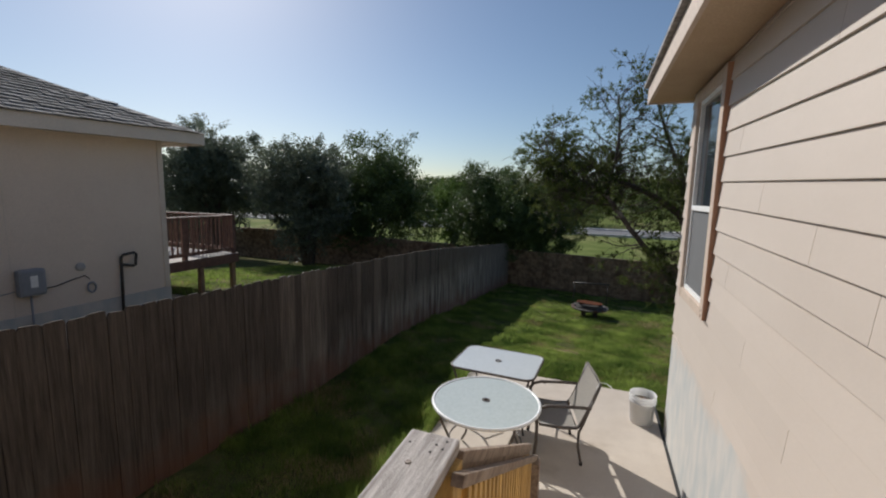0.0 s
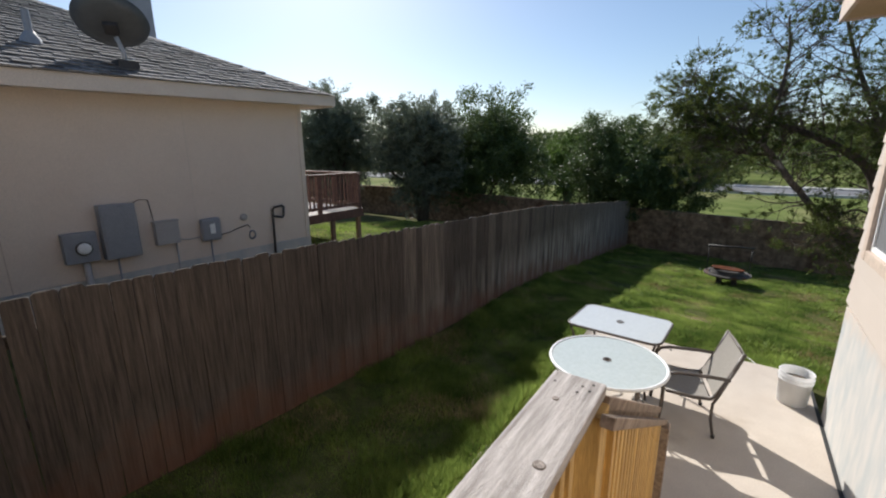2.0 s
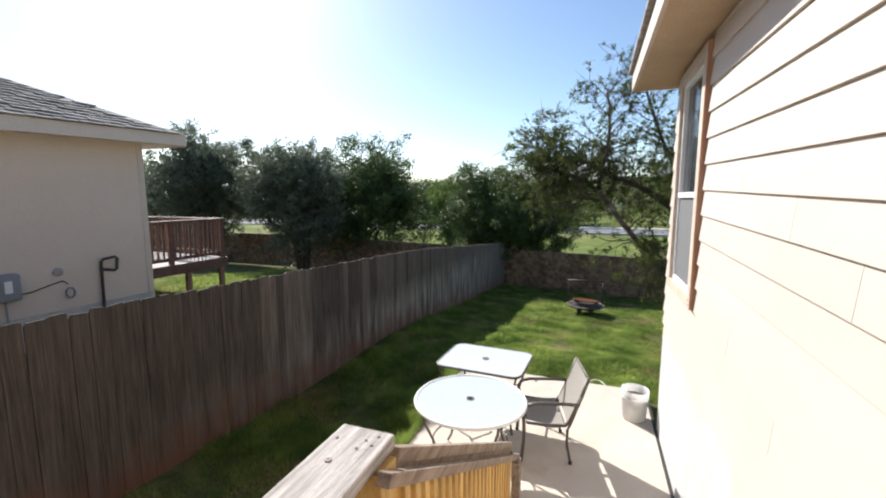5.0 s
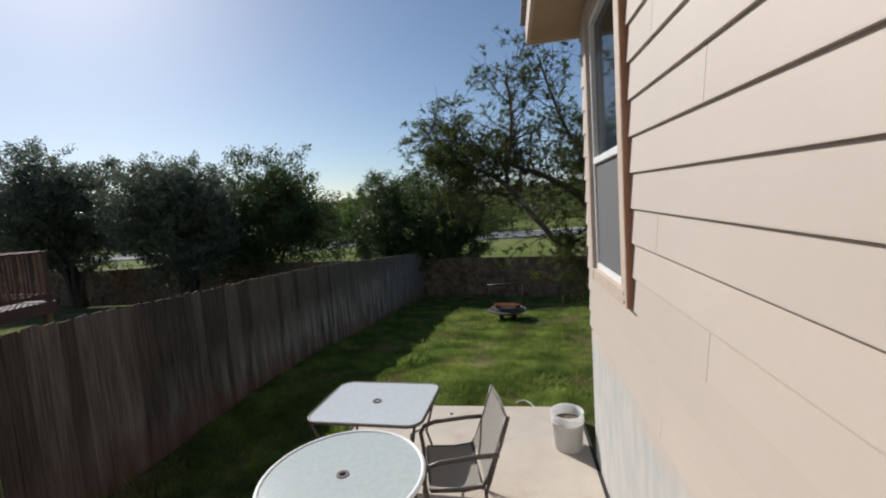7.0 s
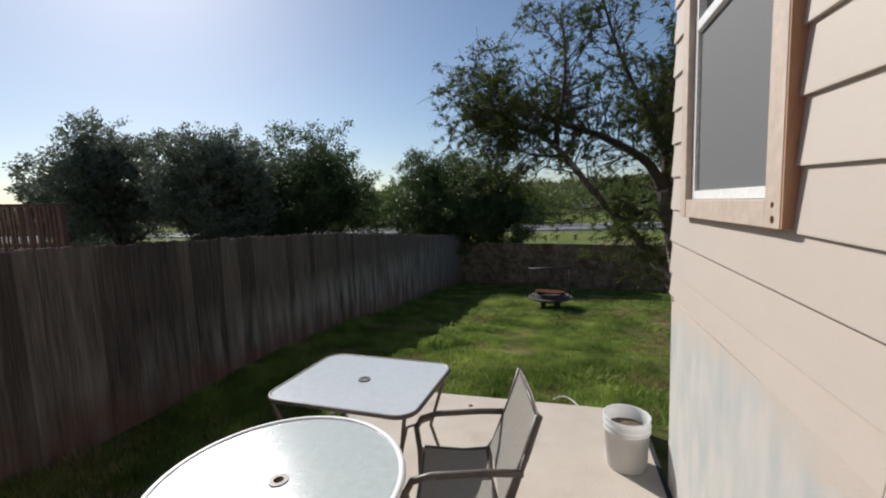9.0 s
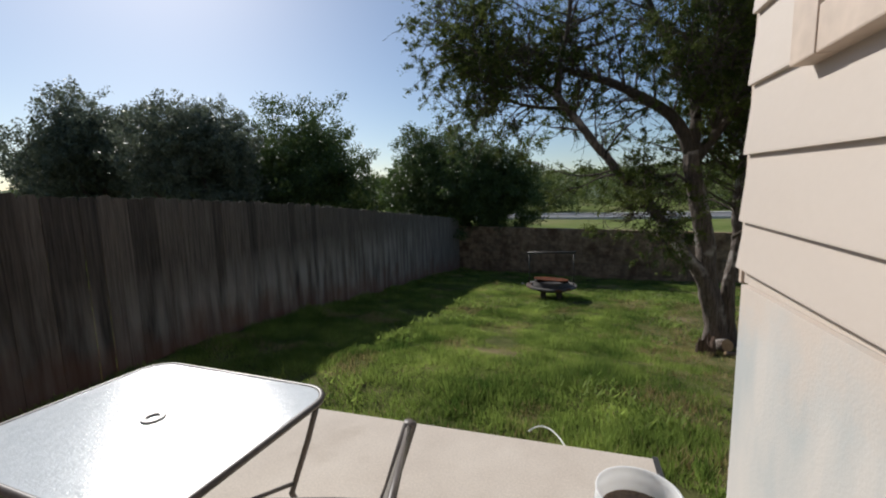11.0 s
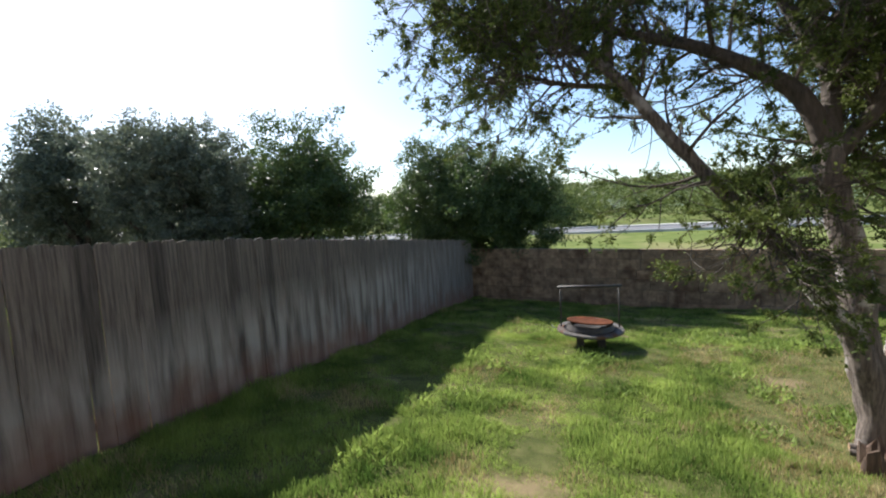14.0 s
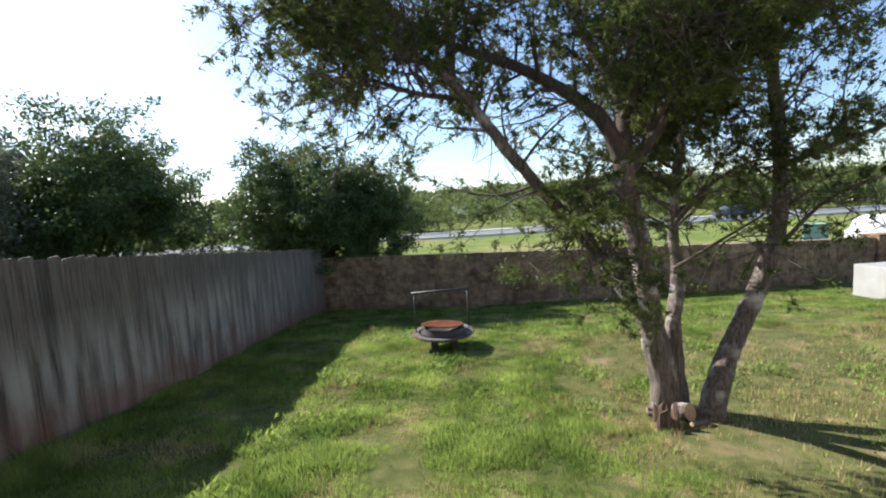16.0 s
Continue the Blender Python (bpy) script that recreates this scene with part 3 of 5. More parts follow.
def make_landing():
    top = 1.06
    ld = thing("wooden_landing", "weathered timber landing with plank handrail outside the door", "landing")
    rng = random.Random(8)
    for i in range(9):
        y = DOORWALL + 0.06 + i * 0.152
        part("deck_board", boxbm(-0.46, WX - 0.025, y, y + 0.1505, top - 0.035, top, bevel=0.003), WOODGREY, ld)
    for x in (-0.43, 0.3, WX - 0.08):
        part("joist", boxbm(x, x + 0.04, DOORWALL + 0.06, 0.93, top - 0.19, top - 0.036), BROWNWOOD, ld)
    for x, y in ((-0.398, 0.905), (WX - 0.12, 0.83), (-0.43, DOORWALL + 0.08), (WX - 0.12, DOORWALL + 0.08)):
        part("post", boxbm(x - 0.001, x + 0.088, y, y + 0.088, -0.02, (1.99 if x < 0 else top - 0.192), bevel=0.005), CEDAR if x < 0 else BROWNWOOD, ld)
    part("handrail_plank", boxbm(-0.49, -0.328, DOORWALL + 0.06, 1.02, 1.993, 2.035, bevel=0.007), WOODGREY, ld, "grey cracked handrail plank with knots and nails")
    for x, y, r in ((-0.368, 0.59, 0.016), (-0.43, 0.86, 0.010), (-0.41, 0.36, 0.008)):
        part("knot", lathebm([(r, 0.0), (r * 0.8, 0.003), (0, 0.0035)], 14, (x, y, 2.035)), KNOTWOOD, ld, "round dark knot in the plank")
    for x, y in ((-0.465, 0.95), (-0.385, 0.965), (-0.36, 0.99), (-0.39, 0.925), (-0.36, 0.95)):
        part("nail", lathebm([(0.004, 0), (0.004, 0.002), (0, 0.0022)], 8, (x, y, 2.035)), BLACKMETAL, ld)
    part("side_rail", boxbm(-0.425, -0.387, DOORWALL + 0.12, 0.83, 1.895, 1.99, bevel=0.004), BROWNWOOD, ld)
    part("bottom_rail", boxbm(-0.425, -0.387, DOORWALL + 0.12, 0.83, 1.16, 1.25, bevel=0.004), BROWNWOOD, ld)
    y = -0.2
    while y < 0.8:
        part("baluster", boxbm(-0.385, -0.351, y, y + 0.036, 1.17, 1.99, bevel=0.003), CEDAR, ld, "yellow cedar baluster")
        y += 0.075
    return ld


make_landing()


def make_stairs():
    st = thing("wooden_stairs", "timber stairs with sloping rail and yellow cedar balusters", "stairs")
    rise, run, y0 = 0.1767, 0.27, 0.95
    for i in range(5):
        z = 1.06 - rise * (i + 1)
        part("tread", boxbm(-0.24, WX - 0.06, y0 + run * i, y0 + run * (i + 1) + 0.02, z - 0.038, z, bevel=0.005), WOODGREY, st)
        part("riser", boxbm(-0.24, WX - 0.06, y0 + run * i - 0.0, y0 + run * i + 0.018, z + 0.002, z + rise - 0.04), BROWNWOOD, st)
    end = y0 + run * 5
    for x in (-0.265, WX - 0.055):
        bm = bmesh.new()
        a = [(x - 0.019, y0 - 0.02, 1.02), (x - 0.019, y0 - 0.02, 0.70), (x - 0.019, end - 0.05, -0.0), (x - 0.019, end + 0.12, -0.0), (x - 0.019, end + 0.12, 0.06)]
        v0 = [bm.verts.new(p) for p in a]
        v1 = [bm.verts.new((p[0] + 0.038, p[1], p[2])) for p in a]
        bm.faces.new(v0)
        bm.faces.new(list(reversed(v1)))
        for k in range(5):
            bm.faces.new((v0[k], v1[k], v1[(k + 1) % 5], v0[(k + 1) % 5]))
        part("stringer", bm, BROWNWOOD, st)
    # sloping rail on the open side
    ra, rb = Vector((-0.325, 1.026, 1.955)), Vector((-0.325, 2.80, 0.925))
    part("handrail", beam(bmesh.new(), ra + Vector((-0.012, 0, 0.014)), rb + Vector((-0.012, 0, 0.014)), 0.036, 0.043, bevel=0.004), RAILWOOD, st, "brown sloping handrail")
    part("under_rail", beam(bmesh.new(), (-0.292, 0.885, 2.0), (-0.292, 2.86, 0.825), 0.038, 0.036, bevel=0.004), RAILWOOD, st)
    # added board: stops sun slipping between the handrail and the baluster tops
    part("rail_gap_blocker", beam(bmesh.new(), ra + Vector((-0.012, 0, -0.04)), rb + Vector((-0.012, 0, -0.04)), 0.014, 0.075, bevel=0.002), RAILWOOD, st, "brown board added to block light below the sloping handrail")
    sl = (rb.z - ra.z) / (rb.y - ra.y)
    y = 1.006
    while y < 2.66:
        zt = ra.z + sl * (y - ra.y) - 0.06
        zb = max(0.02, 1.06 + (y - y0) * (-rise / run) - 0.22)
        part("baluster", boxbm(-0.326, -0.292, y, y + 0.036, zb, zt, bevel=0.003), CEDAR, st, "yellow cedar baluster")
        y += 0.072
    part("end_post", boxbm(-0.302, -0.248, 2.70, 2.788, 0.0, 0.875, bevel=0.006), RAILWOOD, st, "grey-brown square end post")
    return st


make_stairs()


# ---- garden furniture ----
def round_table():
    t = thing("round_patio_table", "round pebbled-glass patio table with white metal rim", "table", at=pose(-0.907, 3.773, 0))
    part("tabletop", lathebm([(0.022, 0.712), (0.52, 0.712), (0.52, 0.722), (0.022, 0.722), (0.022, 0.712)], 64), ROUNDGLASS, t, "pale green pebbled glass")
    ring = [(0.534 * math.cos(a), 0.534 * math.sin(a), 0.715) for a in np.linspace(0, 2 * math.pi, 64, endpoint=False)]
    part("rim", tubebm(ring, 0.017, 8, closed=True), WHITEFRAME, t, "white tubular rim", smooth=True)
    part("umbrella_ring", lathebm([(0.022, 0.700), (0.022, 0.727), (0.042, 0.727), (0.042, 0.723)], 24), FRAMEMETAL, t, "bronze umbrella hole ring")
    for k in range(4):
        a = math.pi / 4 + k * math.pi / 2
        c, s = math.cos(a), math.sin(a)
        leg = [(0.51 * c, 0.51 * s, 0.70), (0.50 * c, 0.50 * s, 0.62), (0.40 * c, 0.40 * s, 0.40), (0.36 * c, 0.36 * s, 0.28), (0.42 * c, 0.42 * s, 0.12), (0.50 * c, 0.50 * s, 0.012)]
        part("leg", tubebm(leg, 0.0125, 8), FRAMEMETAL, t, smooth=True)
    hoop = [(0.37 * math.cos(a), 0.37 * math.sin(a), 0.30) for a in np.linspace(0, 2 * math.pi, 40, endpoint=False)]
    part("brace_hoop", tubebm(hoop, 0.009, 6, closed=True), FRAMEMETAL, t, smooth=True)
    return t


def rounded_rect(hx, hy, r, n=8):
    pts = []
    for cx, cy, a0 in ((hx - r, hy - r, 0), (-hx + r, hy - r, 90), (-hx + r, -hy + r, 180), (hx - r, -hy + r, 270)):
        for k in range(n + 1):
            a = radians(a0 + 90 * k / n)
            pts.append((cx + r * math.cos(a), cy + r * math.sin(a)))
    return pts


def rect_table():
    t = thing("rectangular_patio_table", "rectangular frosted-glass patio table with bronze metal edge", "table", at=pose(-1.015, 4.815, 0, 0, 0, -3))
    hx, hy = 0.51, 0.40
    out = rounded_rect(hx, hy, 0.12)
    bm = bmesh.new()
    lo = [bm.verts.new((x * 0.985, y * 0.985, 0.712)) for x, y in out]
    hi = [bm.verts.new((x * 0.985, y * 0.985, 0.721)) for x, y in out]
    bm.faces.new(list(reversed(lo)))
    bm.faces.new(hi)
    for i in range(len(out)):
        bm.faces.new((lo[i], lo[(i + 1) % len(out)], hi[(i + 1) % len(out)], hi[i]))
    part("tabletop", bm, TABLEGLASS, t, "white frosted glass")
    part("rim", tubebm([(x, y, 0.712) for x, y in out], 0.014, 8, closed=True), FRAMEMETAL, t, "bronze metal rim", smooth=True)
    part("umbrella_ring", lathebm([(0.022, 0.700), (0.022, 0.728), (0.04, 0.728), (0.04, 0.7215)], 24), FRAMEMETAL, t)
    for sx in (-1, 1):
        for sy in (-1, 1):
            part("leg", tubebm([(sx * 0.46, sy * 0.37, 0.70), (sx * 0.42, sy * 0.33, 0.52), (sx * 0.36, sy * 0.28, 0.30), (sx * 0.42, sy * 0.34, 0.012)], 0.0125, 8), FRAMEMETAL, t, smooth=True)
    for sx in (-1, 1):
        part("brace", tubebm([(sx * 0.37, -0.29, 0.34), (sx * 0.30, 0, 0.42), (sx * 0.37, 0.29, 0.34)], 0.009, 6), FRAMEMETAL, t, smooth=True)
    return t


def sling_chair():
    """Built facing -x, the seat's middle at the origin."""
    c = thing("sling_chair", "taupe mesh sling patio chair with bronze tube frame", "chair", at=pose(-0.23, 4.40, 0, 0, 0, 14))
    w = 0.29
    for s in (-1, 1):
        y = s * w
        part("side_frame", tubebm([(-0.24, y * 0.94, 0.415), (0.0, y * 0.94, 0.39), (0.14, y * 0.94, 0.40), (0.19, y * 0.94, 0.46), (0.285, y * 0.94, 0.70), (0.35, y * 0.94, 0.90)], 0.019, 8), FRAMEMETAL, c, smooth=True)
        part("arm", tubebm([(0.27, y, 0.63), (0.1, y, 0.635), (-0.16, y, 0.625), (-0.25, y, 0.60), (-0.285, y, 0.54), (-0.27, y, 0.40), (-0.27, y, 0.22), (-0.29, y, 0.013)], 0.018, 8), FRAMEMETAL, c, "bronze tube arm running down to the front leg", smooth=True)
        part("back_leg", tubebm([(0.29, y * 0.97, 0.72), (0.20, y, 0.46), (0.16, y, 0.36), (0.16, y, 0.20), (0.20, y, 0.013)], 0.014, 8), FRAMEMETAL, c, smooth=True)
        for x in (-0.29, 0.20):
            part("foot_cap", lathebm([(0, 0), (0.018, 0.0), (0.018, 0.03), (0, 0.031)], 10, (x, y, 0)), RUBBER, c, smooth=True)
    for p in ((-0.24, 0.415), (0.14, 0.39), (0.347, 0.89)):
        part("cross_bar", tubebm([(p[0], -w * 0.93, p[1]), (p[0], w * 0.93, p[1])], 0.01, 8), FRAMEMETAL, c, smooth=True)

    def sheet(prof, name, label):
        bm = bmesh.new()
        n = 9
        rows = []
        for i, (x, z, dx, dz) in enumerate(prof):
            row = []
            for j in range(n):
                v = j / (n - 1) * 2 - 1
                sag = (1 - v * v) * 0.012
                row.append((bm.verts.new((x + dx * sag, v * w * 0.9, z + dz * sag)), bm.verts.new((x + dx * (sag + 0.004), v * w * 0.9, z + dz * (sag + 0.004)))))
            rows.append(row)
        for a, b in zip(rows, rows[1:]):
            for j in range(n - 1):
                bm.faces.new((a[j][0], a[j + 1][0], b[j + 1][0], b[j][0]))
                bm.faces.new((a[j][1], b[j][1], b[j + 1][1], a[j + 1][1]))
        part(name, bm, SLING, c, label, smooth=True)

    sheet([(-0.25, 0.428, 0, -1), (-0.12, 0.416, 0, -1), (0.0, 0.404, 0, -1), (0.13, 0.410, 0.3, -1)], "seat", "taupe mesh seat")
    sheet([(0.155, 0.43, 1, -0.4), (0.19, 0.50, 1, -0.2), (0.265, 0.68, 1, -0.2), (0.345, 0.905, 1, -0.2)], "backrest", "taupe mesh backrest")
    return c


def bucket():
    b = thing("plastic_bucket", "dirty white plastic bucket on the patio", "bucket", at=pose(0.715, 5.36, 0))
    part("body", lathebm([(0, 0.0), (0.128, 0.0), (0.133, 0.01), (0.148, 0.27), (0.156, 0.272), (0.156, 0.285), (0.149, 0.288), (0.150, 0.31), (0.158, 0.312), (0.158, 0.325),
                          (0.151, 0.328), (0.152, 0.36), (0.157, 0.366), (0.155, 0.372), (0.146, 0.368), (0.143, 0.34), (0.138, 0.2), (0.126, 0.012), (0, 0.012)], 40), BUCKETWHITE, b, smooth=True)
    part("contents", lathebm([(0.139, 0.275), (0.10, 0.285), (0.04, 0.30), (0, 0.295)], 24), DIRT, b, "brown dirt and leaves inside", smooth=True)
    hn = [(0.157 * math.cos(a), 0.157 * math.sin(a) * 0.98, 0.32 - 0.19 * math.sin(a)) for a in np.linspace(0, math.pi, 18)]
    part("handle", tubebm(hn, 0.003, 6), LIGHTGREY, b, "thin wire bail handle", smooth=True)
    return b


def garden_hose():
    pts = [(0.20, 6.36, -0.036), (0.26, 6.42, -0.028), (0.33, 6.40, -0.022), (0.39, 6.33, -0.026), (0.43, 6.26, -0.036), (0.46, 6.21, -0.056)]
    ob = mesh_object("garden_hose", tubebm([p - Vector((0, 0, 0.012)) for p in smooth_line(pts, 5)], 0.005, 8), WHITEVINYL, smooth=True)
    return tagged(ob, "short white hose end lying in the grass at the patio edge", "hose")


round_table()
rect_table()
sling_chair()
bucket()
garden_hose()


# ---- the timber fence ----
FX = -3.74
TOP_Y = (-3, 0.28, 4.67, 7.4, 9.2, 11.4, 18.5, 19.3)
TOP_Z = (1.90, 1.83, 1.65, 1.53, 1.44, 1.25, 0.63, 0.50)


def make_fence():
    fence = tagged(new("fence"), "weathered grey-brown timber picket fence", "fence", kind="structure")
    rng = random.Random(3)
    meshes = []
    for v in range(16):
        bm = bmesh.new()
        w, d, cut = 0.141, 0.017, rng.uniform(0.006, 0.014)
        wob = rng.uniform(-0.002, 0.002)
        ring = [(-w / 2, 0), (w / 2, 0), (w / 2 + wob, 1 - cut), (w / 2 - 0.018 + wob, 1 + rng.uniform(-0.005, 0.005)), (-w / 2 + 0.02 + wob, 1), (-w / 2 + wob, 1 - cut - rng.uniform(0, 0.01))]
        if v % 4 == 3:
            ring[1] = (w / 2 - rng.uniform(0.004, 0.009), 0)
        f = [bm.verts.new((0, y, z * 1.74)) for y, z in ring]
        b = [bm.verts.new((-d, y, z * 1.74)) for y, z in ring]
        bm.faces.new(f)
        bm.faces.new(list(reversed(b)))
        for k in range(6):
            bm.faces.new((f[k], b[k], b[(k + 1) % 6], f[(k + 1) % 6]))
        me = bpy.data.meshes.new("picket")
        bm.normal_update()
        bm.to_mesh(me)
        bm.free()
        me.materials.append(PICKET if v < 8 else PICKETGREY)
        meshes.append(me)
    y = -3.0
    while y < 19.2:
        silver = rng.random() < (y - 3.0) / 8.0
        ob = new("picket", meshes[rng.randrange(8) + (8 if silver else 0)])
        top = float(np.interp(y, TOP_Y, TOP_Z)) + rng.uniform(-0.012, 0.012)
        base = float(ground_z(FX, y)) - 0.03
        ob.location = (FX + rng.uniform(-0.004, 0.004), y, base)
        ob.rotation_euler = (radians(rng.uniform(-0.25, 0.25)), 0, radians(rng.uniform(-1.2, 1.2)))
        ob.scale = (1, rng.choice((0.945, 0.97, 0.985, 0.985, 1.0, 1.0, 1.0, 1.0)), (top - base) / 1.74)
        ob.parent = fence
        y += 0.1425
    for h in (0.25, 0.85, 1.45):
        bm = bmesh.new()
        ys = [-3, 0.2, 4.6, 8.0, 9.3, 11.5, 15, 19.25]
        for a, b in zip(ys, ys[1:]):
            za, zb = (float(np.interp(q, TOP_Y, TOP_Z)) - 1.74 + h for q in (a, b))
            beam(bm, (FX - 0.045, a, za), (FX - 0.045, b, zb), 0.038, 0.085)
        part("rail", bm, PICKET, fence)
    return fence


make_fence()


# ---- the neighbouring house ----
NX, NY = -7.154, 5.085
EAVE = 3.75
PITCH = 0.455


def level_up(bm):
    """Sets the long edges of the eave level against the falling patio."""
    for v in bm.verts:
        v.co.z += FALL * (v.co.y - NY)
    return bm


def make_next_house():
    h = thing("neighbour_house", "beige single-storey house with grey hip roof beyond the fence", "house")
    part("wall", boxbm(NX - 0.2, NX, -9, NY, 1.03, EAVE - 0.02), STUCCO, h, "beige panel side wall")
    part("wall", boxbm(-17, NX - 0.2, NY - 0.2, NY - 0.003, 1.03, EAVE - 0.02), STUCCO, h)
    part("wall", boxbm(-17.2, -17, -9, NY, 1.03, EAVE - 0.02), STUCCO, h)
    part("foundation", boxbm(-17.1, NX + 0.02, -9, NY + 0.02, -0.2, 1.028), PARGE, h, "grey concrete foundation band")
    part("corner_board", boxbm(NX - 0.01, NX + 0.018, NY - 0.075, NY + 0.015, 1.03, EAVE - 0.03, bevel=0.004), FASCIA, h)
    for y in (0.72, 2.95):
        part("seam_batten", boxbm(NX + 0.0005, NX + 0.004, y, y + 0.012, 1.03, EAVE - 0.12), FASCIA if y > 2 else TRIM, h)
    part("soffit", level_up(boxbm(-17.5, NX + 0.44, -9.3, NY + 0.46, EAVE - 0.16, EAVE - 0.14)), FASCIA, h)
    part("fascia", level_up(boxbm(NX + 0.441, NX + 0.47, -9.3, NY + 0.49, EAVE - 0.19, EAVE + 0.0, bevel=0.004)), FASCIA, h, "cream fascia board")
    part("fascia", boxbm(-17.5, NX + 0.44, NY + 0.461, NY + 0.49, EAVE - 0.19, EAVE + 0.0, bevel=0.004), FASCIA, h)
    ex, ey = NX + 0.50, NY + 0.52
    cx = -11.8
    rise = (ex - cx) * PITCH
    bm = bmesh.new()
    z = EAVE + 0.0
    a = [bm.verts.new(p) for p in ((ex, -9.3, z), (ex, ey, z), (2 * cx - ex, ey, z), (2 * cx - ex, -9.3, z))]
    r = [bm.verts.new((cx, ey - (ex - cx), z + rise)), bm.verts.new((cx, -9.3, z + rise))]
    bm.faces.new(list(reversed(a)))
    bm.faces.new((a[0], a[1], r[0], r[1]))
    bm.faces.new((a[1], a[2], r[0]))
    bm.faces.new((a[2], a[3], r[1], r[0]))
    bm.faces.new((a[3], a[0], r[1]))
    roof = part("roof", level_up(bm), SHINGLE, h, "grey asphalt shingle hip roof")
    # chimney behind the hip
    ch = part("chimney", boxbm(-14.55, -13.35, 4.2, 5.35, 3.8, 7.5, bevel=0.01), CHIMNEY, h, "pale grey boxed chimney")
    part("chimney_cap", boxbm(-14.65, -13.25, 4.1, 5.45, 7.502, 7.60, bevel=0.01), GREYPAINT, ch)
    # meters and boxes on the wall
    x = NX + 0.002
    mb = part("meter_box", boxbm(x, x + 0.13, 1.25, 1.61, 1.30, 1.70, bevel=0.012), GREYPAINT, h, "grey electricity meter box")
    m = pose(x + 0.13, 1.45, 1.49, 0, 90, 0)
    dial = lathebm([(0.075, 0), (0.075, 0.03), (0.068, 0.045), (0.05, 0.05), (0, 0.052)], 24)
    bmesh.ops.transform(dial, matrix=m, verts=dial.verts)
    part("meter_dial", dial, WHITEVINYL, mb, "round white meter dial", smooth=True)
    rim = lathebm([(0.074, 0), (0.092, 0), (0.092, 0.022), (0.076, 0.024)], 24)
    bmesh.ops.transform(rim, matrix=m, verts=rim.verts)
    part("dial_rim", rim, BLACKMETAL, mb, smooth=True)
    pb = part("breaker_panel", boxbm(x, x + 0.16, 1.67, 2.09, 1.28, 2.03, bevel=0.012), GREYPAINT, h, "tall blue-grey breaker panel")
    part("panel_door", boxbm(x + 0.161, x + 0.172, 1.695, 2.065, 1.32, 1.99, bevel=0.004), GREYPAINT, pb)
    part("conduit", tubebm([(x + 0.07, 1.46, 1.30), (x + 0.07, 1.46, 0.5)], 0.04, 12), LIGHTGREY, h, smooth=True)
    part("conduit", tubebm([(x + 0.05, 1.82, 1.28), (x + 0.05, 1.82, 0.5)], 0.013, 8), GREYPAINT, h, smooth=True)
    b1 = part("cable_box", boxbm(x, x + 0.12, 2.31, 2.63, 1.36, 1.70, bevel=0.015), LIGHTGREY, h, "light grey cable box")
    part("box_lid", boxbm(x, x + 0.135, 2.30, 2.64, 1.702, 1.72, bevel=0.004), LIGHTGREY, b1)
    part("conduit", tubebm([(x + 0.05, 2.59, 1.36), (x + 0.05, 2.59, 0.5)], 0.013, 8), LIGHTGREY, h, smooth=True)
    b2 = part("phone_box", boxbm(x, x + 0.12, 2.97, 3.27, 1.30, 1.67, bevel=0.04), GREYPAINT, h, "rounded grey telephone box")
    part("label_plate", boxbm(x + 0.121, x + 0.124, 3.09, 3.17, 1.42, 1.58), WHITEVINYL, b2, "small white label")
    part("conduit", tubebm([(x + 0.05, 3.11, 1.30), (x + 0.05, 3.11, 0.5)], 0.013, 8), GREYPAINT, h, smooth=True)
    part("wall_cable", tubebm([(x + 0.01, 3.27, 1.36), (x + 0.01, 3.42, 1.37), (x + 0.01, 3.6, 1.42), (x + 0.01, 3.78, 1.46), (x + 0.01, 3.84, 1.40)], 0.008, 6), BLACKMETAL, h)
    part("wall_cable", tubebm([(x + 0.01, 2.09, 2.01), (x + 0.01, 2.20, 2.06), (x + 0.01, 2.31, 2.04), (x + 0.01, 2.34, 1.73)], 0.006, 6), BLACKMETAL, h)
    part("wall_cable", tubebm([(x + 0.01, 2.63, 1.40), (x + 0.01, 2.8, 1.36), (x + 0.01, 2.97, 1.38)], 0.006, 6), GREYPAINT, h)
    vent = lathebm([(0.06, 0), (0.06, 0.03), (0.045, 0.04), (0, 0.04)], 20)
    bmesh.ops.transform(vent, matrix=pose(x, 3.73, 1.60, 0, 90, 0), verts=vent.verts)
    part("round_vent", vent, LIGHTGREY, h, smooth=True)
    coil = [(x + 0.03, 3.85 + 0.055 * math.cos(a), 1.27 + 0.075 * math.sin(a)) for a in np.linspace(0, 2 * math.pi, 20, endpoint=False)]
    part("cable_coil", tubebm(coil, 0.014, 6, closed=True), GREYPAINT, h, "small coil of grey cable", smooth=True)
    pip = [(x + 0.05, 4.25, 0.5), (x + 0.05, 4.28, 1.67), (x + 0.06, 4.31, 1.71), (x + 0.06, 4.48, 1.73), (x + 0.06, 4.51, 1.70), (x + 0.06, 4.49, 1.53), (x + 0.06, 4.46, 1.51), (x + 0.05, 4.29, 1.55)]
    part("black_pipe", tubebm(pip, 0.022, 8), BLACKMETAL, h, "black hooked pipe on the wall", smooth=True)
    # satellite dish and plumbing vent on the roof
    dz = lambda px: EAVE + (ex - px) * PITCH + FALL * (2.2 - NY)
    qx, qy = -7.02, 2.28
    dish = part("satellite_dish", boxbm(qx - 0.12, qx + 0.12, qy - 0.12, qy + 0.12, dz(qx + 0.12) - 0.02, dz(qx - 0.12) + 0.03, bevel=0.01), BLACKMETAL, h, "dark grey satellite dish on the roof")
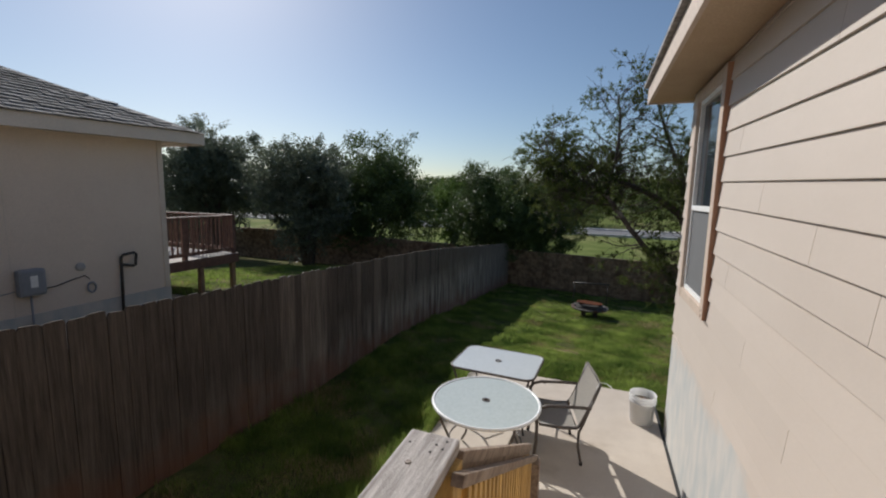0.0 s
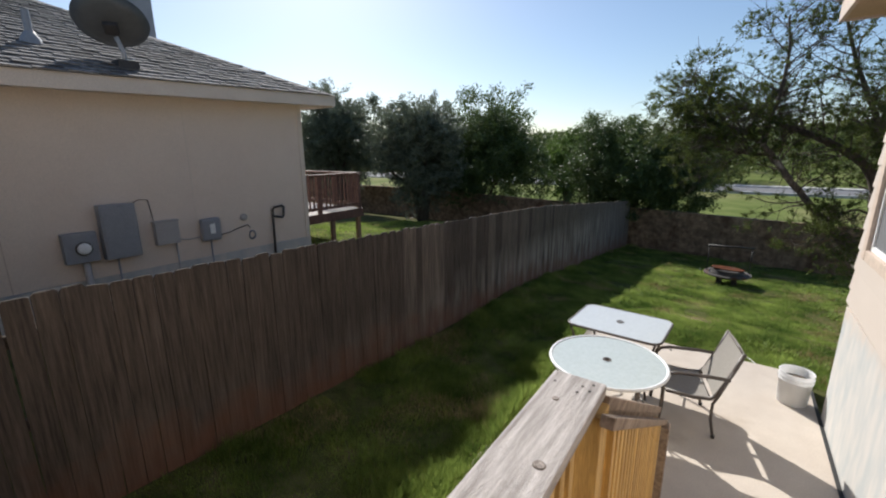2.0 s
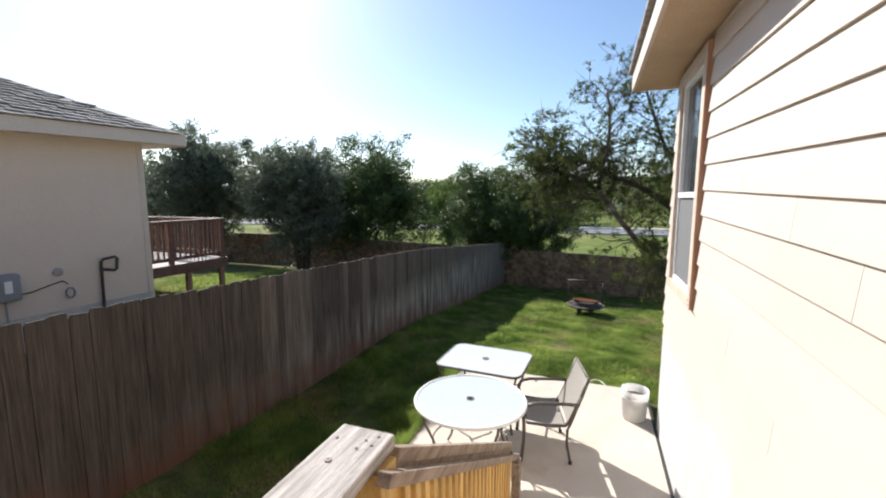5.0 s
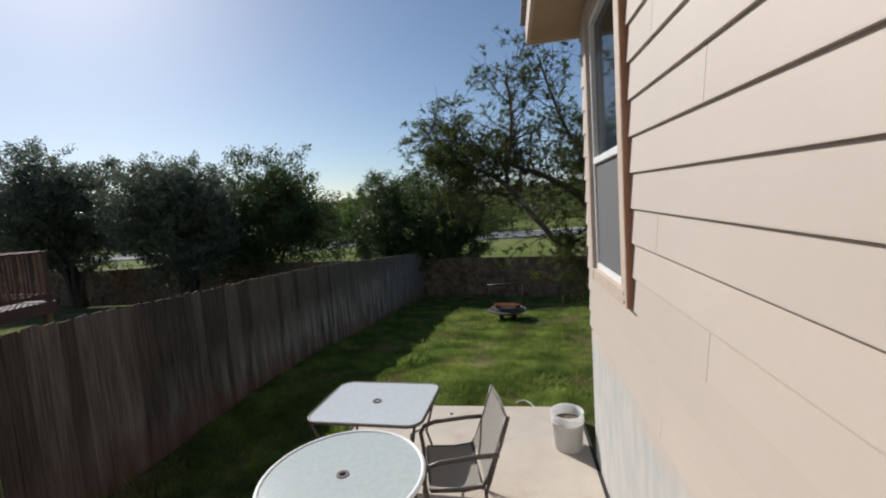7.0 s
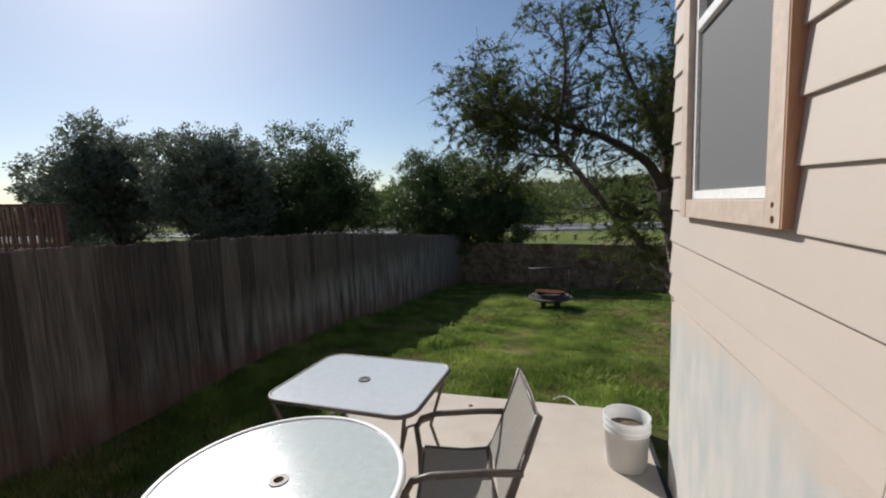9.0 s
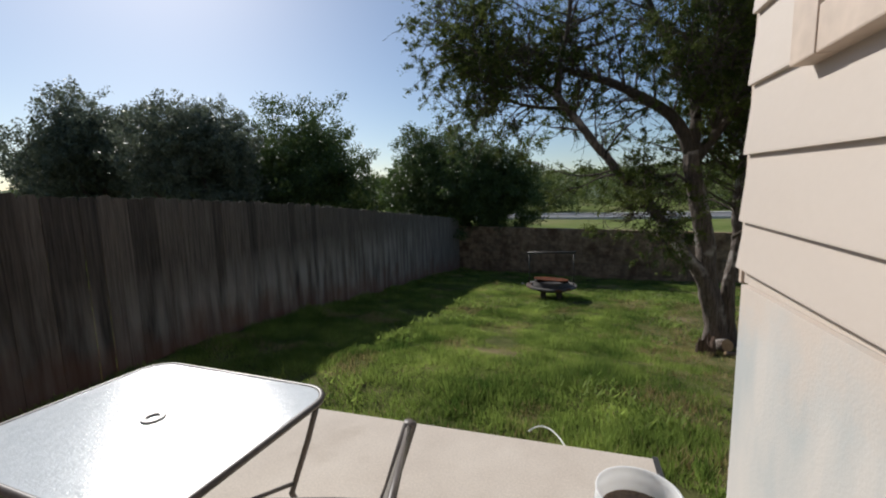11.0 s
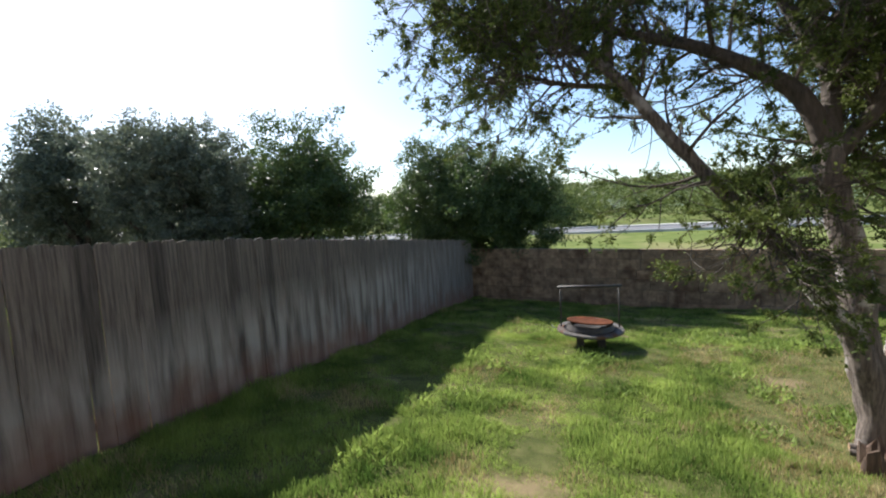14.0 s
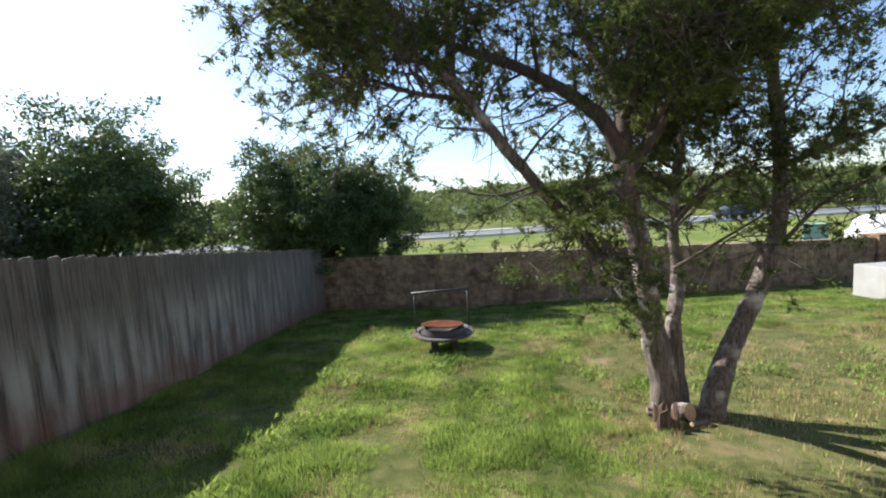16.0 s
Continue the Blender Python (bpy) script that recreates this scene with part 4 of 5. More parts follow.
    part("mast", tubebm([(qx, qy, dz(qx)), (qx, qy, dz(qx) + 0.20), (qx - 0.05, qy - 0.04, dz(qx) + 0.38)], 0.028, 10), LIGHTGREY, dish, smooth=True)
    bowl = lathebm([(0, 0), (0.15, 0.015), (0.28, 0.05), (0.36, 0.085), (0.40, 0.105), (0.405, 0.10), (0.28, 0.035), (0.15, 0.0), (0, -0.015)], 32)
    mm = Matrix.Translation((qx - 0.06, qy - 0.07, dz(qx) + 0.52)) @ Vector((-0.58, 0.32, 0.76)).to_track_quat("Z", "X").to_matrix().to_4x4() @ Matrix.Diagonal((0.98, 1.04, 0.9, 1))
    bmesh.ops.transform(bowl, matrix=mm, verts=bowl.verts)
    part("reflector", bowl, DISH, dish, "dark grey dish seen from behind", smooth=True)
    br = boxbm(-0.09, 0.07, -0.08, 0.08, -0.10, -0.01, bevel=0.02)
    bmesh.ops.transform(br, matrix=mm, verts=br.verts)
    part("bracket", br, BLACKMETAL, dish)
    coil = [(qx + 0.02 + 0.07 * math.cos(a), qy + 0.10 * math.sin(a), dz(qx) + 0.09 + 0.03 * math.sin(a)) for a in np.linspace(0, 2 * math.pi, 20, endpoint=False)]
    part("cable", tubebm(coil, 0.007, 6, closed=True), WHITEVINYL, dish, "loop of white cable round the mast")
    px, py = -7.62, 1.50
    vz = dz(px)
    vp = part("plumbing_vent", tubebm([(px, py, vz - 0.05), (px, py, vz + 0.36)], 0.04, 12), GREYPAINT, h, "grey roof vent pipe")
    part("flashing", lathebm([(0.12, -0.05), (0.10, 0.03), (0.048, 0.11)], 16, (px, py, vz)), GREYPAINT, vp, smooth=True)
    return h, roof, ex, ey


NEXT, NEXT_ROOF, REX, REY = make_next_house()


def make_next_deck():
    d = thing("raised_deck", "red-brown stained timber deck on posts behind the house", "deck")
    x1, x0, y0, y1, fz, rz = -8.5, -14.0, NY + 0.03, 7.88, 1.20, 2.17
    for i in range(19):
        y = y0 + i * 0.145
        part("deck_board", boxbm(x0, x1, y, y + 0.137, fz - 0.035, fz), WOODGREY, d, "grey weathered deck board")
    part("rim_joist", boxbm(x1 + 0.001, x1 + 0.04, y0, y1, fz - 0.22, fz - 0.002), REDDECK, d)
    part("rim_joist", boxbm(x0, x1, y1 + 0.02, y1 + 0.058, fz - 0.22, fz - 0.002), REDDECK, d)
    for x, y in ((x1 - 0.08, y1 - 0.08), (x1 - 0.08, 6.9), (-11.5, y1 - 0.08), (-14.3, y1 - 0.08)):
        part("post", boxbm(x - 0.05, x + 0.05, y - 0.05, y + 0.05, float(ground_z(x, y)) - 0.05, fz - 0.04, bevel=0.005), BROWNWOOD, d)
    for x, y in ((x1 - 0.05, y1 - 0.05), (x1 - 0.05, 6.5), (-11.7, y1 - 0.05), (-14.3, y1 - 0.05)):
        part("rail_post", boxbm(x - 0.044, x + 0.044, y - 0.044, y + 0.044, fz, rz - 0.04, bevel=0.004), REDDECK, d)
    part("top_rail", boxbm(x1 - 0.12, x1 + 0.02, y0, y1 + 0.02, rz - 0.038, rz, bevel=0.004), REDDECK, d)
    part("top_rail", boxbm(x0, x1 - 0.122, y1 - 0.12, y1 + 0.02, rz - 0.038, rz, bevel=0.004), REDDECK, d)
    part("low_rail", boxbm(x1 - 0.07, x1 - 0.03, y0, y1 - 0.1, fz + 0.08, fz + 0.16), REDDECK, d)
    part("low_rail", boxbm(x0, x1 - 0.1, y1 - 0.07, y1 - 0.03, fz + 0.08, fz + 0.16), REDDECK, d)
    bal = boxbm(-0.015, 0.015, -0.015, 0.015, fz + 0.1, rz - 0.04)
    me = bpy.data.meshes.new("baluster")
    bal.to_mesh(me)
    bal.free()
    me.materials.append(REDDECK)
    y = y0 + 0.08
    while y < y1 - 0.1:
        o = new("baluster", me)
        o.location, o.parent = (x1 - 0.02, y, 0), d
        y += 0.125
    x = x0 + 0.1
    while x < x1 - 0.15:
        o = new("baluster", me)
        o.location, o.parent = (x, y1 - 0.02, 0), d
        x += 0.125
    part("ground_slab", boxbm(-9.2, -8.0, NY + 0.05, 6.6, float(ground_z(-9, 6)) - 0.05, float(ground_z(-9, 6)) + 0.06), CONCRETE, d, "small concrete pad below the deck")
    return d


make_next_deck()


# ---- fire pit ----
def fire_pit():
    cx, cy = 0.01, 13.15
    gz = float(ground_z(cx, cy)) - 0.01
    f = thing("fire_pit", "rusty steel fire pit with grill bar on stubby legs", "fire pit", at=pose(cx, cy, gz, 0, 0, 4))
    part("bowl", lathebm([(0, 0.18), (0.24, 0.19), (0.36, 0.22), (0.45, 0.30), (0.43, 0.31), (0.34, 0.23), (0.22, 0.21), (0, 0.20)], 36), BLACKMETAL, f, "sooty steel bowl", smooth=True)
    part("ledge", lathebm([(0.44, 0.30), (0.545, 0.285), (0.555, 0.30), (0.545, 0.325), (0.44, 0.325), (0.44, 0.30)], 40), DARKSTEEL, f, "dirty grey steel ledge ring")
    tray = lathebm([(0, 0.41), (0.36, 0.41), (0.385, 0.425), (0.375, 0.435), (0.34, 0.422), (0, 0.422)], 36)
    bmesh.ops.transform(tray, matrix=Matrix.Translation((0, 0, 0.44)) @ pose(0, 0, 0, -6, 3, 0) @ Matrix.Translation((0, 0, -0.415)), verts=tray.verts)
    part("tray", tray, RUST, f, "rusty orange round tray, tilted", smooth=True)
    part("tray_ring", lathebm([(0.32, 0.326), (0.40, 0.326), (0.37, 0.409), (0.32, 0.409), (0.32, 0.326)], 36), BLACKMETAL, f)
    for x in (-0.17, 0.17):
        for y in (-0.16, 0.16):
            part("leg", boxbm(x - 0.06, x + 0.06, y - 0.05, y + 0.05, 0.0, 0.205, bevel=0.006), BLACKMETAL, f)
    for s in (-1, 1):
        part("upright", tubebm([(s * 0.48, 0.05, 0.31), (s * 0.48, 0.05, 1.03)], 0.012, 8), BLACKMETAL, f, smooth=True)
    part("grill_bar", tubebm([(-0.53, 0.05, 1.03), (0.53, 0.05, 1.05)], 0.024, 10), BLACKMETAL, f, "black steel cross bar", smooth=True)
    part("handle", tubebm([(-0.57, 0.0, 0.315), (-0.65, 0.02, 0.33), (-0.63, 0.10, 0.33)], 0.009, 6), LIGHTGREY, f)
    return f


fire_pit()


# ---- trees ----
def leaf_sheet(rng, centres, radius, count, size, flat=0.75, droop=0.0):
    """Small leaf quads scattered round each centre: vertices as an array, four to a leaf."""
    c = np.repeat(np.asarray(centres, float), count, axis=0)
    n = len(c)
    off = rng.normal(size=(n, 3))
    off *= (radius * rng.random((n, 1)) ** 0.5) / np.linalg.norm(off, axis=1, keepdims=True)
    off[:, 2] = off[:, 2] * flat - droop * radius
    p = c + off
    u = rng.normal(size=(n, 3))
    u /= np.linalg.norm(u, axis=1, keepdims=True)
    w = np.cross(u, rng.normal(size=(n, 3)))
    w /= np.linalg.norm(w, axis=1, keepdims=True)
    s = size * (0.6 + 0.8 * rng.random((n, 1)))
    quad = np.stack([p - u * s, p - w * s * 0.45, p + u * s, p + w * s * 0.45], 1)
    return quad.reshape(-1, 3)


def sprig_sheet(rng, tips, ways, sprigs, leaves, length, size):
    """Feathery sprigs fanning out from each twig's end, narrow leaves set along every sprig."""
    t = np.repeat(np.asarray(tips, float), sprigs, axis=0)
    d = np.repeat(np.asarray(ways, float), sprigs, axis=0) * 0.7 + rng.normal(size=t.shape) * 0.6
    d /= np.linalg.norm(d, axis=1, keepdims=True)
    d = np.repeat(d, leaves, axis=0)
    n = len(d)
    s = length * (0.05 + 0.95 * rng.random((n, 1))) * np.repeat(0.5 + 0.7 * rng.random((len(t), 1)), leaves, axis=0)
    p = np.repeat(t, leaves, axis=0) - d * length * 0.25 + d * s + rng.normal(size=(n, 3)) * 0.010
    u = d + rng.normal(size=(n, 3)) * 0.45
    u /= np.linalg.norm(u, axis=1, keepdims=True)
    w = np.cross(u, rng.normal(size=(n, 3)))
    w /= np.linalg.norm(w, axis=1, keepdims=True)
    k = size * (0.6 + 0.8 * rng.random((n, 1)))
    return np.stack([p - u * k, p - w * k * 0.42, p + u * k, p + w * k * 0.42], 1).reshape(-1, 3)


def leaf_object(name, verts, material, parent):
    n = len(verts) // 4
    me = bpy.data.meshes.new(name)
    me.vertices.add(n * 4)
    me.vertices.foreach_set("co", verts.astype(np.float32).ravel())
    me.loops.add(n * 4)
    me.loops.foreach_set("vertex_index", np.arange(n * 4, dtype=np.int32))
    me.polygons.add(n)
    me.polygons.foreach_set("loop_start", np.arange(0, n * 4, 4, dtype=np.int32))
    me.update(calc_edges=True)
    me.materials.append(material)
    ob = new(name, me)
    ob.parent = parent
    return ob


def branch(bm, rng, start, way, length, r0, wob=0.18, lift=0.0, n=5):
    pts = [start]
    d = way.normalized()
    for i in range(n):
        d = (d + Vector((rng.gauss(0, wob), rng.gauss(0, wob), rng.gauss(0, wob) + lift))).normalized()
        pts.append(pts[-1] + d * length / n)
    tube(bm, pts, [max(r0 * (1 - 0.8 * i / n), 0.003) for i in range(n + 1)], 5, cap=False)
    return pts


# main limbs of the juniper: points and the radius at both ends
MAIN_LIMBS = (
    (((2.43, 10.18, -0.76), (2.36, 10.15, -0.3), (2.25, 10.12, 0.15), (2.18, 10.12, 0.6), (2.14, 10.12, 1.0), (2.0, 10.1, 1.6), (1.93, 10.1, 2.05)), 0.16, 0.10),
    (((2.30, 10.08, -0.76), (2.28, 10.05, -0.2), (2.14, 9.98, 0.3), (1.92, 9.96, 0.68), (1.5, 9.95, 1.27), (0.81, 9.9, 2.10), (0.22, 9.85, 2.85), (-0.2, 9.8, 3.15), (-0.55, 9.75, 3.28), (-0.8, 9.7, 3.4)), 0.115, 0.024),
    (((0.22, 9.85, 2.9), (0.26, 9.9, 3.3), (0.36, 9.95, 3.8), (0.38, 10.0, 4.5), (0.3, 10.1, 5.1)), 0.06, 0.015),
    (((0.40, 9.87, 2.68), (-0.1, 9.7, 2.72), (-0.45, 9.6, 2.82), (-0.75, 9.55, 2.86)), 0.035, 0.010),
    (((1.93, 10.1, 2.05), (1.68, 10.1, 2.53), (1.0, 10.15, 3.0), (0.43, 10.2, 3.24), (-0.1, 10.3, 3.55), (-0.5, 10.3, 3.9)), 0.10, 0.02),
    (((1.95, 10.1, 2.05), (2.0, 10.3, 2.7), (1.75, 10.5, 3.4), (1.35, 10.6, 4.4), (1.0, 10.7, 5.6)), 0.09, 0.02),
    (((1.97, 10.1, 1.9), (2.25, 10.0, 2.35), (2.7, 9.8, 3.02), (3.0, 9.6, 3.9), (3.1, 9.4, 5.0)), 0.08, 0.018),
    (((2.54, 10.18, -0.76), (2.49, 10.18, -0.1), (2.49, 10.2, 0.3), (2.58, 10.26, 0.75), (2.56, 10.3, 1.2), (2.58, 10.3, 1.75), (2.75, 10.4, 2.8), (2.6, 10.5, 4.2), (2.4, 10.5, 5.6)), 0.11, 0.02),
    (((2.60, 9.80, -0.74), (2.71, 9.84, -0.35), (2.92, 9.92, 0.10), (3.24, 9.98, 0.70), (3.50, 10.05, 1.3), (3.54, 10.1, 2.13), (3.45, 10.1, 2.9), (3.34, 10.1, 3.6), (3.3, 10.1, 5.0), (3.2, 10.1, 6.2)), 0.135, 0.025),
    (((3.55, 10.1, 1.9), (4.0, 9.9, 2.1), (4.6, 9.7, 2.3), (5.2, 9.5, 2.35)), 0.04, 0.010),
    (((3.42, 10.1, 3.2), (3.9, 10.2, 3.7), (4.3, 10.3, 4.6)), 0.045, 0.012),
    (((2.0, 10.1, 1.55), (1.7, 9.8, 1.75), (1.4, 9.6, 1.65), (1.2, 9.5, 1.45)), 0.03, 0.008),
    (((2.5, 10.2, 0.9), (2.7, 9.8, 1.2), (2.9, 9.4, 1.5)), 0.025, 0.008),
    (((2.52, 10.25, 1.35), (2.75, 10.0, 1.75), (3.05, 9.8, 1.95), (3.3, 9.6, 1.9)), 0.03, 0.008),
    (((1.55, 9.95, 1.3), (1.45, 9.8, 1.4), (1.35, 9.6, 1.3), (1.25, 9.5, 1.2)), 0.022, 0.007),
    (((3.4, 10.05, 0.95), (3.7, 9.8, 1.5), (4.1, 9.6, 1.75)), 0.03, 0.008),
    (((3.47, 10.1, 2.7), (3.0, 9.5, 3.2), (2.6, 9.1, 3.9), (2.4, 8.8, 4.6)), 0.04, 0.010),
    (((-0.45, 9.77, 3.22), (-0.75, 9.65, 3.5), (-0.95, 9.6, 3.7), (-1.1, 9.55, 3.85)), 0.022, 0.007),
    (((2.2, 10.05, 2.3), (2.15, 9.6, 2.6), (2.1, 9.3, 2.85), (2.05, 9.0, 3.0)), 0.03, 0.008),
    (((1.98, 10.2, 2.5), (2.0, 9.7, 2.9), (1.95, 9.3, 3.2), (1.9, 9.1, 3.5)), 0.03, 0.008),
    (((2.62, 10.35, 2.2), (2.75, 10.6, 2.5), (2.9, 10.9, 2.8), (2.8, 11.1, 3.1)), 0.03, 0.008),
    (((2.72, 10.4, 2.6), (2.4, 10.6, 3.0), (2.2, 10.8, 3.4), (2.0, 11.0, 3.8)), 0.035, 0.009),
    (((3.43, 10.1, 3.1), (3.0, 10.4, 3.4), (2.7, 10.7, 3.8)), 0.03, 0.009),
    (((2.57, 10.3, 1.75), (2.3, 10.5, 2.0), (2.5, 10.9, 2.3), (2.9, 11.2, 2.5)), 0.03, 0.008),
)


def juniper_tree():
    t = thing("juniper_tree", "old juniper with several leaning grey trunks and airy foliage", "tree")
    rng = random.Random(12)
    nr = np.random.default_rng(12)
    tips, inner, ways = [], [], []
    bmt = bmesh.new()
    for k, (pts, ra, rb) in enumerate(MAIN_LIMBS):
        line = [p - Vector((0, 0, 0.06)) for p in smooth_line(pts, 14 if k in (0, 1, 7, 8) else 6)]
        n = len(line)
        bm = bmesh.new()
        rad = [0.95 * (ra + (rb - ra) * (i / (n - 1)) ** 0.8) for i in range(n)]
        if k in (0, 1, 7, 8):
            rad = [r * (1 + 0.4 * max(0, 1 - i / 11)) for i, r in enumerate(rad)]
        line = [p + Vector((rng.gauss(0, 0.0015), rng.gauss(0, 0.0015), 0)) for p in line]
        tube(bm, line, rad, 28 if k in (0, 1, 7, 8) else 8)
        if k in (0, 1, 7, 8):
            bm.normal_update()
            for v in bm.verts:
                q = v.co * 5
                v.co += Vector((noise.noise(q), noise.noise(q + Vector((9, 0, 0))), 0)) * 0.016
                q = Vector((v.co.x * 26, v.co.y * 26, v.co.z * 1.6))
                v.co += v.normal * (0.013 * min(1, ra * 9) * (noise.noise(q) + 0.5 * noise.noise(q * 2.3)))
        part("trunk" if k in (0, 8) else "limb", bm, BARK if k in (0, 1, 7, 8) else DARKBARK, t, smooth=True)
        first = {0: 0.97, 8: 0.42, 7: 0.50, 1: 0.50}.get(k, 0.22)
        count = int({0: 2, 9: 11, 10: 16, 11: 11, 12: 4, 13: 6, 14: 10, 15: 4}.get(k, 22 if k > 15 else 29) * (1 + 0.3 * (n > 30)))
        for j in range(count):
            f = first + (1 - first) * (j + rng.random()) / count
            i = min(int(f * (n - 1)), n - 1)
            p = line[i]
            along = (line[min(i + 1, n - 1)] - line[max(i - 1, 0)]).normalized()
            away = Vector((rng.gauss(0, 1), rng.gauss(0, 1), rng.gauss(0.15, 0.55)))
            away = (away - along * away.dot(along)).normalized()
            length = rng.uniform(0.45, 1.1) * (0.6 if 10 < k < 16 else 0.85 if k > 15 else 1)
            line2 = branch(bmt, rng, p, away + along * 0.6, length, min(0.018, rad[i] * 0.5), lift=0.03)
            for q in range(10):
                i2 = rng.randrange(1, len(line2))
                way = Vector((rng.gauss(0, 1), rng.gauss(0, 1), rng.gauss(-0.1, 0.7)))
                tw = branch(bmt, rng, line2[i2], way + (line2[-1] - line2[0]).normalized() * 0.8, rng.uniform(0.2, 0.55), 0.006, 0.25, n=3)
                thick = noise.noise(tw[-1] * 2.1) + float(np.interp(tw[-1].x, (-0.6, 0.6, 1.6, 2.4, 3.4), (0.12, -0.11, 0.03, 0.18, 0.36))) * min(max(tw[-1].z - 1.6, -0.3), 1.0)
                for again in range(2 if thick > 0.27 else 1 if thick > -0.10 else 0):
                    tips.append(tw[-1 - again % 3] + Vector((rng.gauss(0, 0.05), rng.gauss(0, 0.05), rng.gauss(0, 0.04))) * again)
                    ways.append((tw[-1] - tw[-2]).normalized())
                    inner.append(tw[-2])
            tips.append(line2[-1])
            ways.append((line2[-1] - line2[-2]).normalized())
    part("twigwork", bmt, DARKBARK, t, "fine bare twigs")
    v = np.concatenate([sprig_sheet(nr, tips, ways, 10, 8, 0.165, 0.0152), leaf_sheet(nr, inner, 0.07, 6, 0.013)])
    leaf_object("foliage", v, JUNIPER, t)
    return t


juniper_tree()


def broad_tree(name, label, x, y, top, radius, material, seed, base=None, stems=3, leaves=60000, size=0.06, low=0.25, squash=1.0, ragged=0.35):
    """A dense tree: stems and limbs, and a lobed crown of many small leaves with ragged sprays on top."""
    t = thing(name, label, "tree")
    rng = random.Random(seed)
    nr = np.random.default_rng(seed)
    gz = float(ground_z(x, y)) if base is None else base
    height = top - gz
    bm = bmesh.new()
    mid = Vector((x, y, gz + height * (low + (1 - low) / 2)))
    half = height * (1 - low) / 2
    lobes = []
    for i in range(64):
        d = Vector((rng.gauss(0, 1), rng.gauss(0, 1), rng.gauss(0.15, 0.9))).normalized()
        r = rng.uniform(0.3, 0.82)
        lobes.append((mid + Vector((d.x * radius * r, d.y * radius * r * squash, d.z * half * r)), radius * rng.uniform(0.19, 0.34)))
    for i in range(stems):
        a = rng.uniform(0, 6.28)
        foot = Vector((x + 0.35 * math.cos(a), y + 0.35 * math.sin(a), gz - 0.1))
        for j in range(4):
            goal = lobes[rng.randrange(len(lobes))][0]
            line = smooth_line([foot, foot.lerp(goal, 0.35) + Vector((0, 0, height * 0.12)), goal.lerp(foot, 0.2), goal], 4)
            tube(bm, line, [0.11 * (1 - 0.85 * k / (len(line) - 1)) for k in range(len(line))], 6, cap=False)
    part("trunk", bm, DARKBARK, t, smooth=True)
    sprays = []
    for c, r in lobes:
        for k in range(26):
            d = Vector((rng.gauss(0, 1), rng.gauss(0, 1), rng.gauss(0.1, 1))).normalized()
            sprays.append(c + d * r * rng.uniform(0.45, 1.0))
        for k in range(int(9 * ragged)):
            d = Vector((rng.gauss(0, 0.8), rng.gauss(0, 0.8), rng.uniform(0.1, 1.4))).normalized()
            for s in (1.1, 1.3, 1.5):
                sprays.append(c + d * r * s)
    for k in range(160):
        d = Vector((rng.gauss(0, 1), rng.gauss(0, 1), rng.gauss(0, 1))).normalized() * rng.random() ** 0.4
        sprays.append(mid + Vector((d.x * radius * 0.8, d.y * radius * 0.8 * squash, d.z * half * 0.8)))
    v = leaf_sheet(nr, sprays, radius * 0.085, max(6, leaves // len(sprays)), size)
    keep = np.repeat(v.reshape(-1, 4, 3)[:, 0, 2] > gz + 0.15, 4)
    leaf_object("crown", v[keep], material, t)
    return t


broad_tree("oak_tree", "grey-green live oak with wispy top beyond the fence", -19.6, 17.2, 6.5, 3.2, OAKLEAF, 21, size=0.065, leaves=70000, low=0.02, ragged=1.5)
broad_tree("oak_tree", "grey-green live oak standing before the stone wall", -12.9, 16.0, 5.5, 2.8, OAKLEAF, 22, size=0.055, leaves=80000, low=0.02, ragged=1.3)
broad_tree("broadleaf_tree", "dense dark green tree behind the stone wall", -12.9, 21.8, 5.3, 4.9, DARKLEAF, 23, leaves=95000, size=0.07, low=0.0, ragged=0.5)
broad_tree("round_shrub", "large rounded dark green shrub behind the wall", -4.1, 21.0, 4.3, 3.85, DARKLEAF, 24, leaves=150000, low=0.0, size=0.05, squash=0.9, ragged=0.25)
broad_tree("broadleaf_tree", "sunlit light green tree beyond the verge", -11.0, 33.0, 4.6, 3.4, BRIGHTLEAF, 25, size=0.10, low=0.0, leaves=30000)
broad_tree("oak_tree", "grey-green oak far along the next yard", -27.0, 20.5, 6.0, 3.2, OAKLEAF, 26, size=0.10, low=0.0, leaves=30000)


# ---- far woods and hills ----
def far_woods():
    nr = np.random.default_rng(5)
    cs, rs = [], []
    for k in range(520):
        x = nr.uniform(-170, 150)
        y = nr.uniform(70, 115) if nr.random() < 0.65 else nr.uniform(62, 71)
        r = nr.uniform(2.0, 4.6)
        for j in range(9):
            cs.append((x + nr.normal() * r * 0.5, y + nr.normal() * r * 0.4, -1.4 + r * nr.uniform(0.15, 1.6)))
    v = leaf_sheet(nr, cs, 1.7, 46, 0.24)
    ridge = []
    for k in range(2600):
        x, y = nr.uniform(-420, 330), nr.uniform(170, 330)
        h = 17 + 9 * noise.noise((x * 0.006, 3.0, 0)) + 2.5 * noise.noise((x * 0.03, 7.0, 0))
        ridge.append((x, y, -3 + h * float(np.interp(y, (150, 230, 320), (0, 0.55, 1.0))) + nr.uniform(0, 2.2)))
    v = np.concatenate([v, leaf_sheet(nr, ridge, 4.0, 14, 1.3, 0.55)])
    e = tagged(new("far_woods"), "distant band of mixed green trees across the road", "woods", kind="stuff")
    leaf_object("crowns", v, FARLEAF, e)


far_woods()


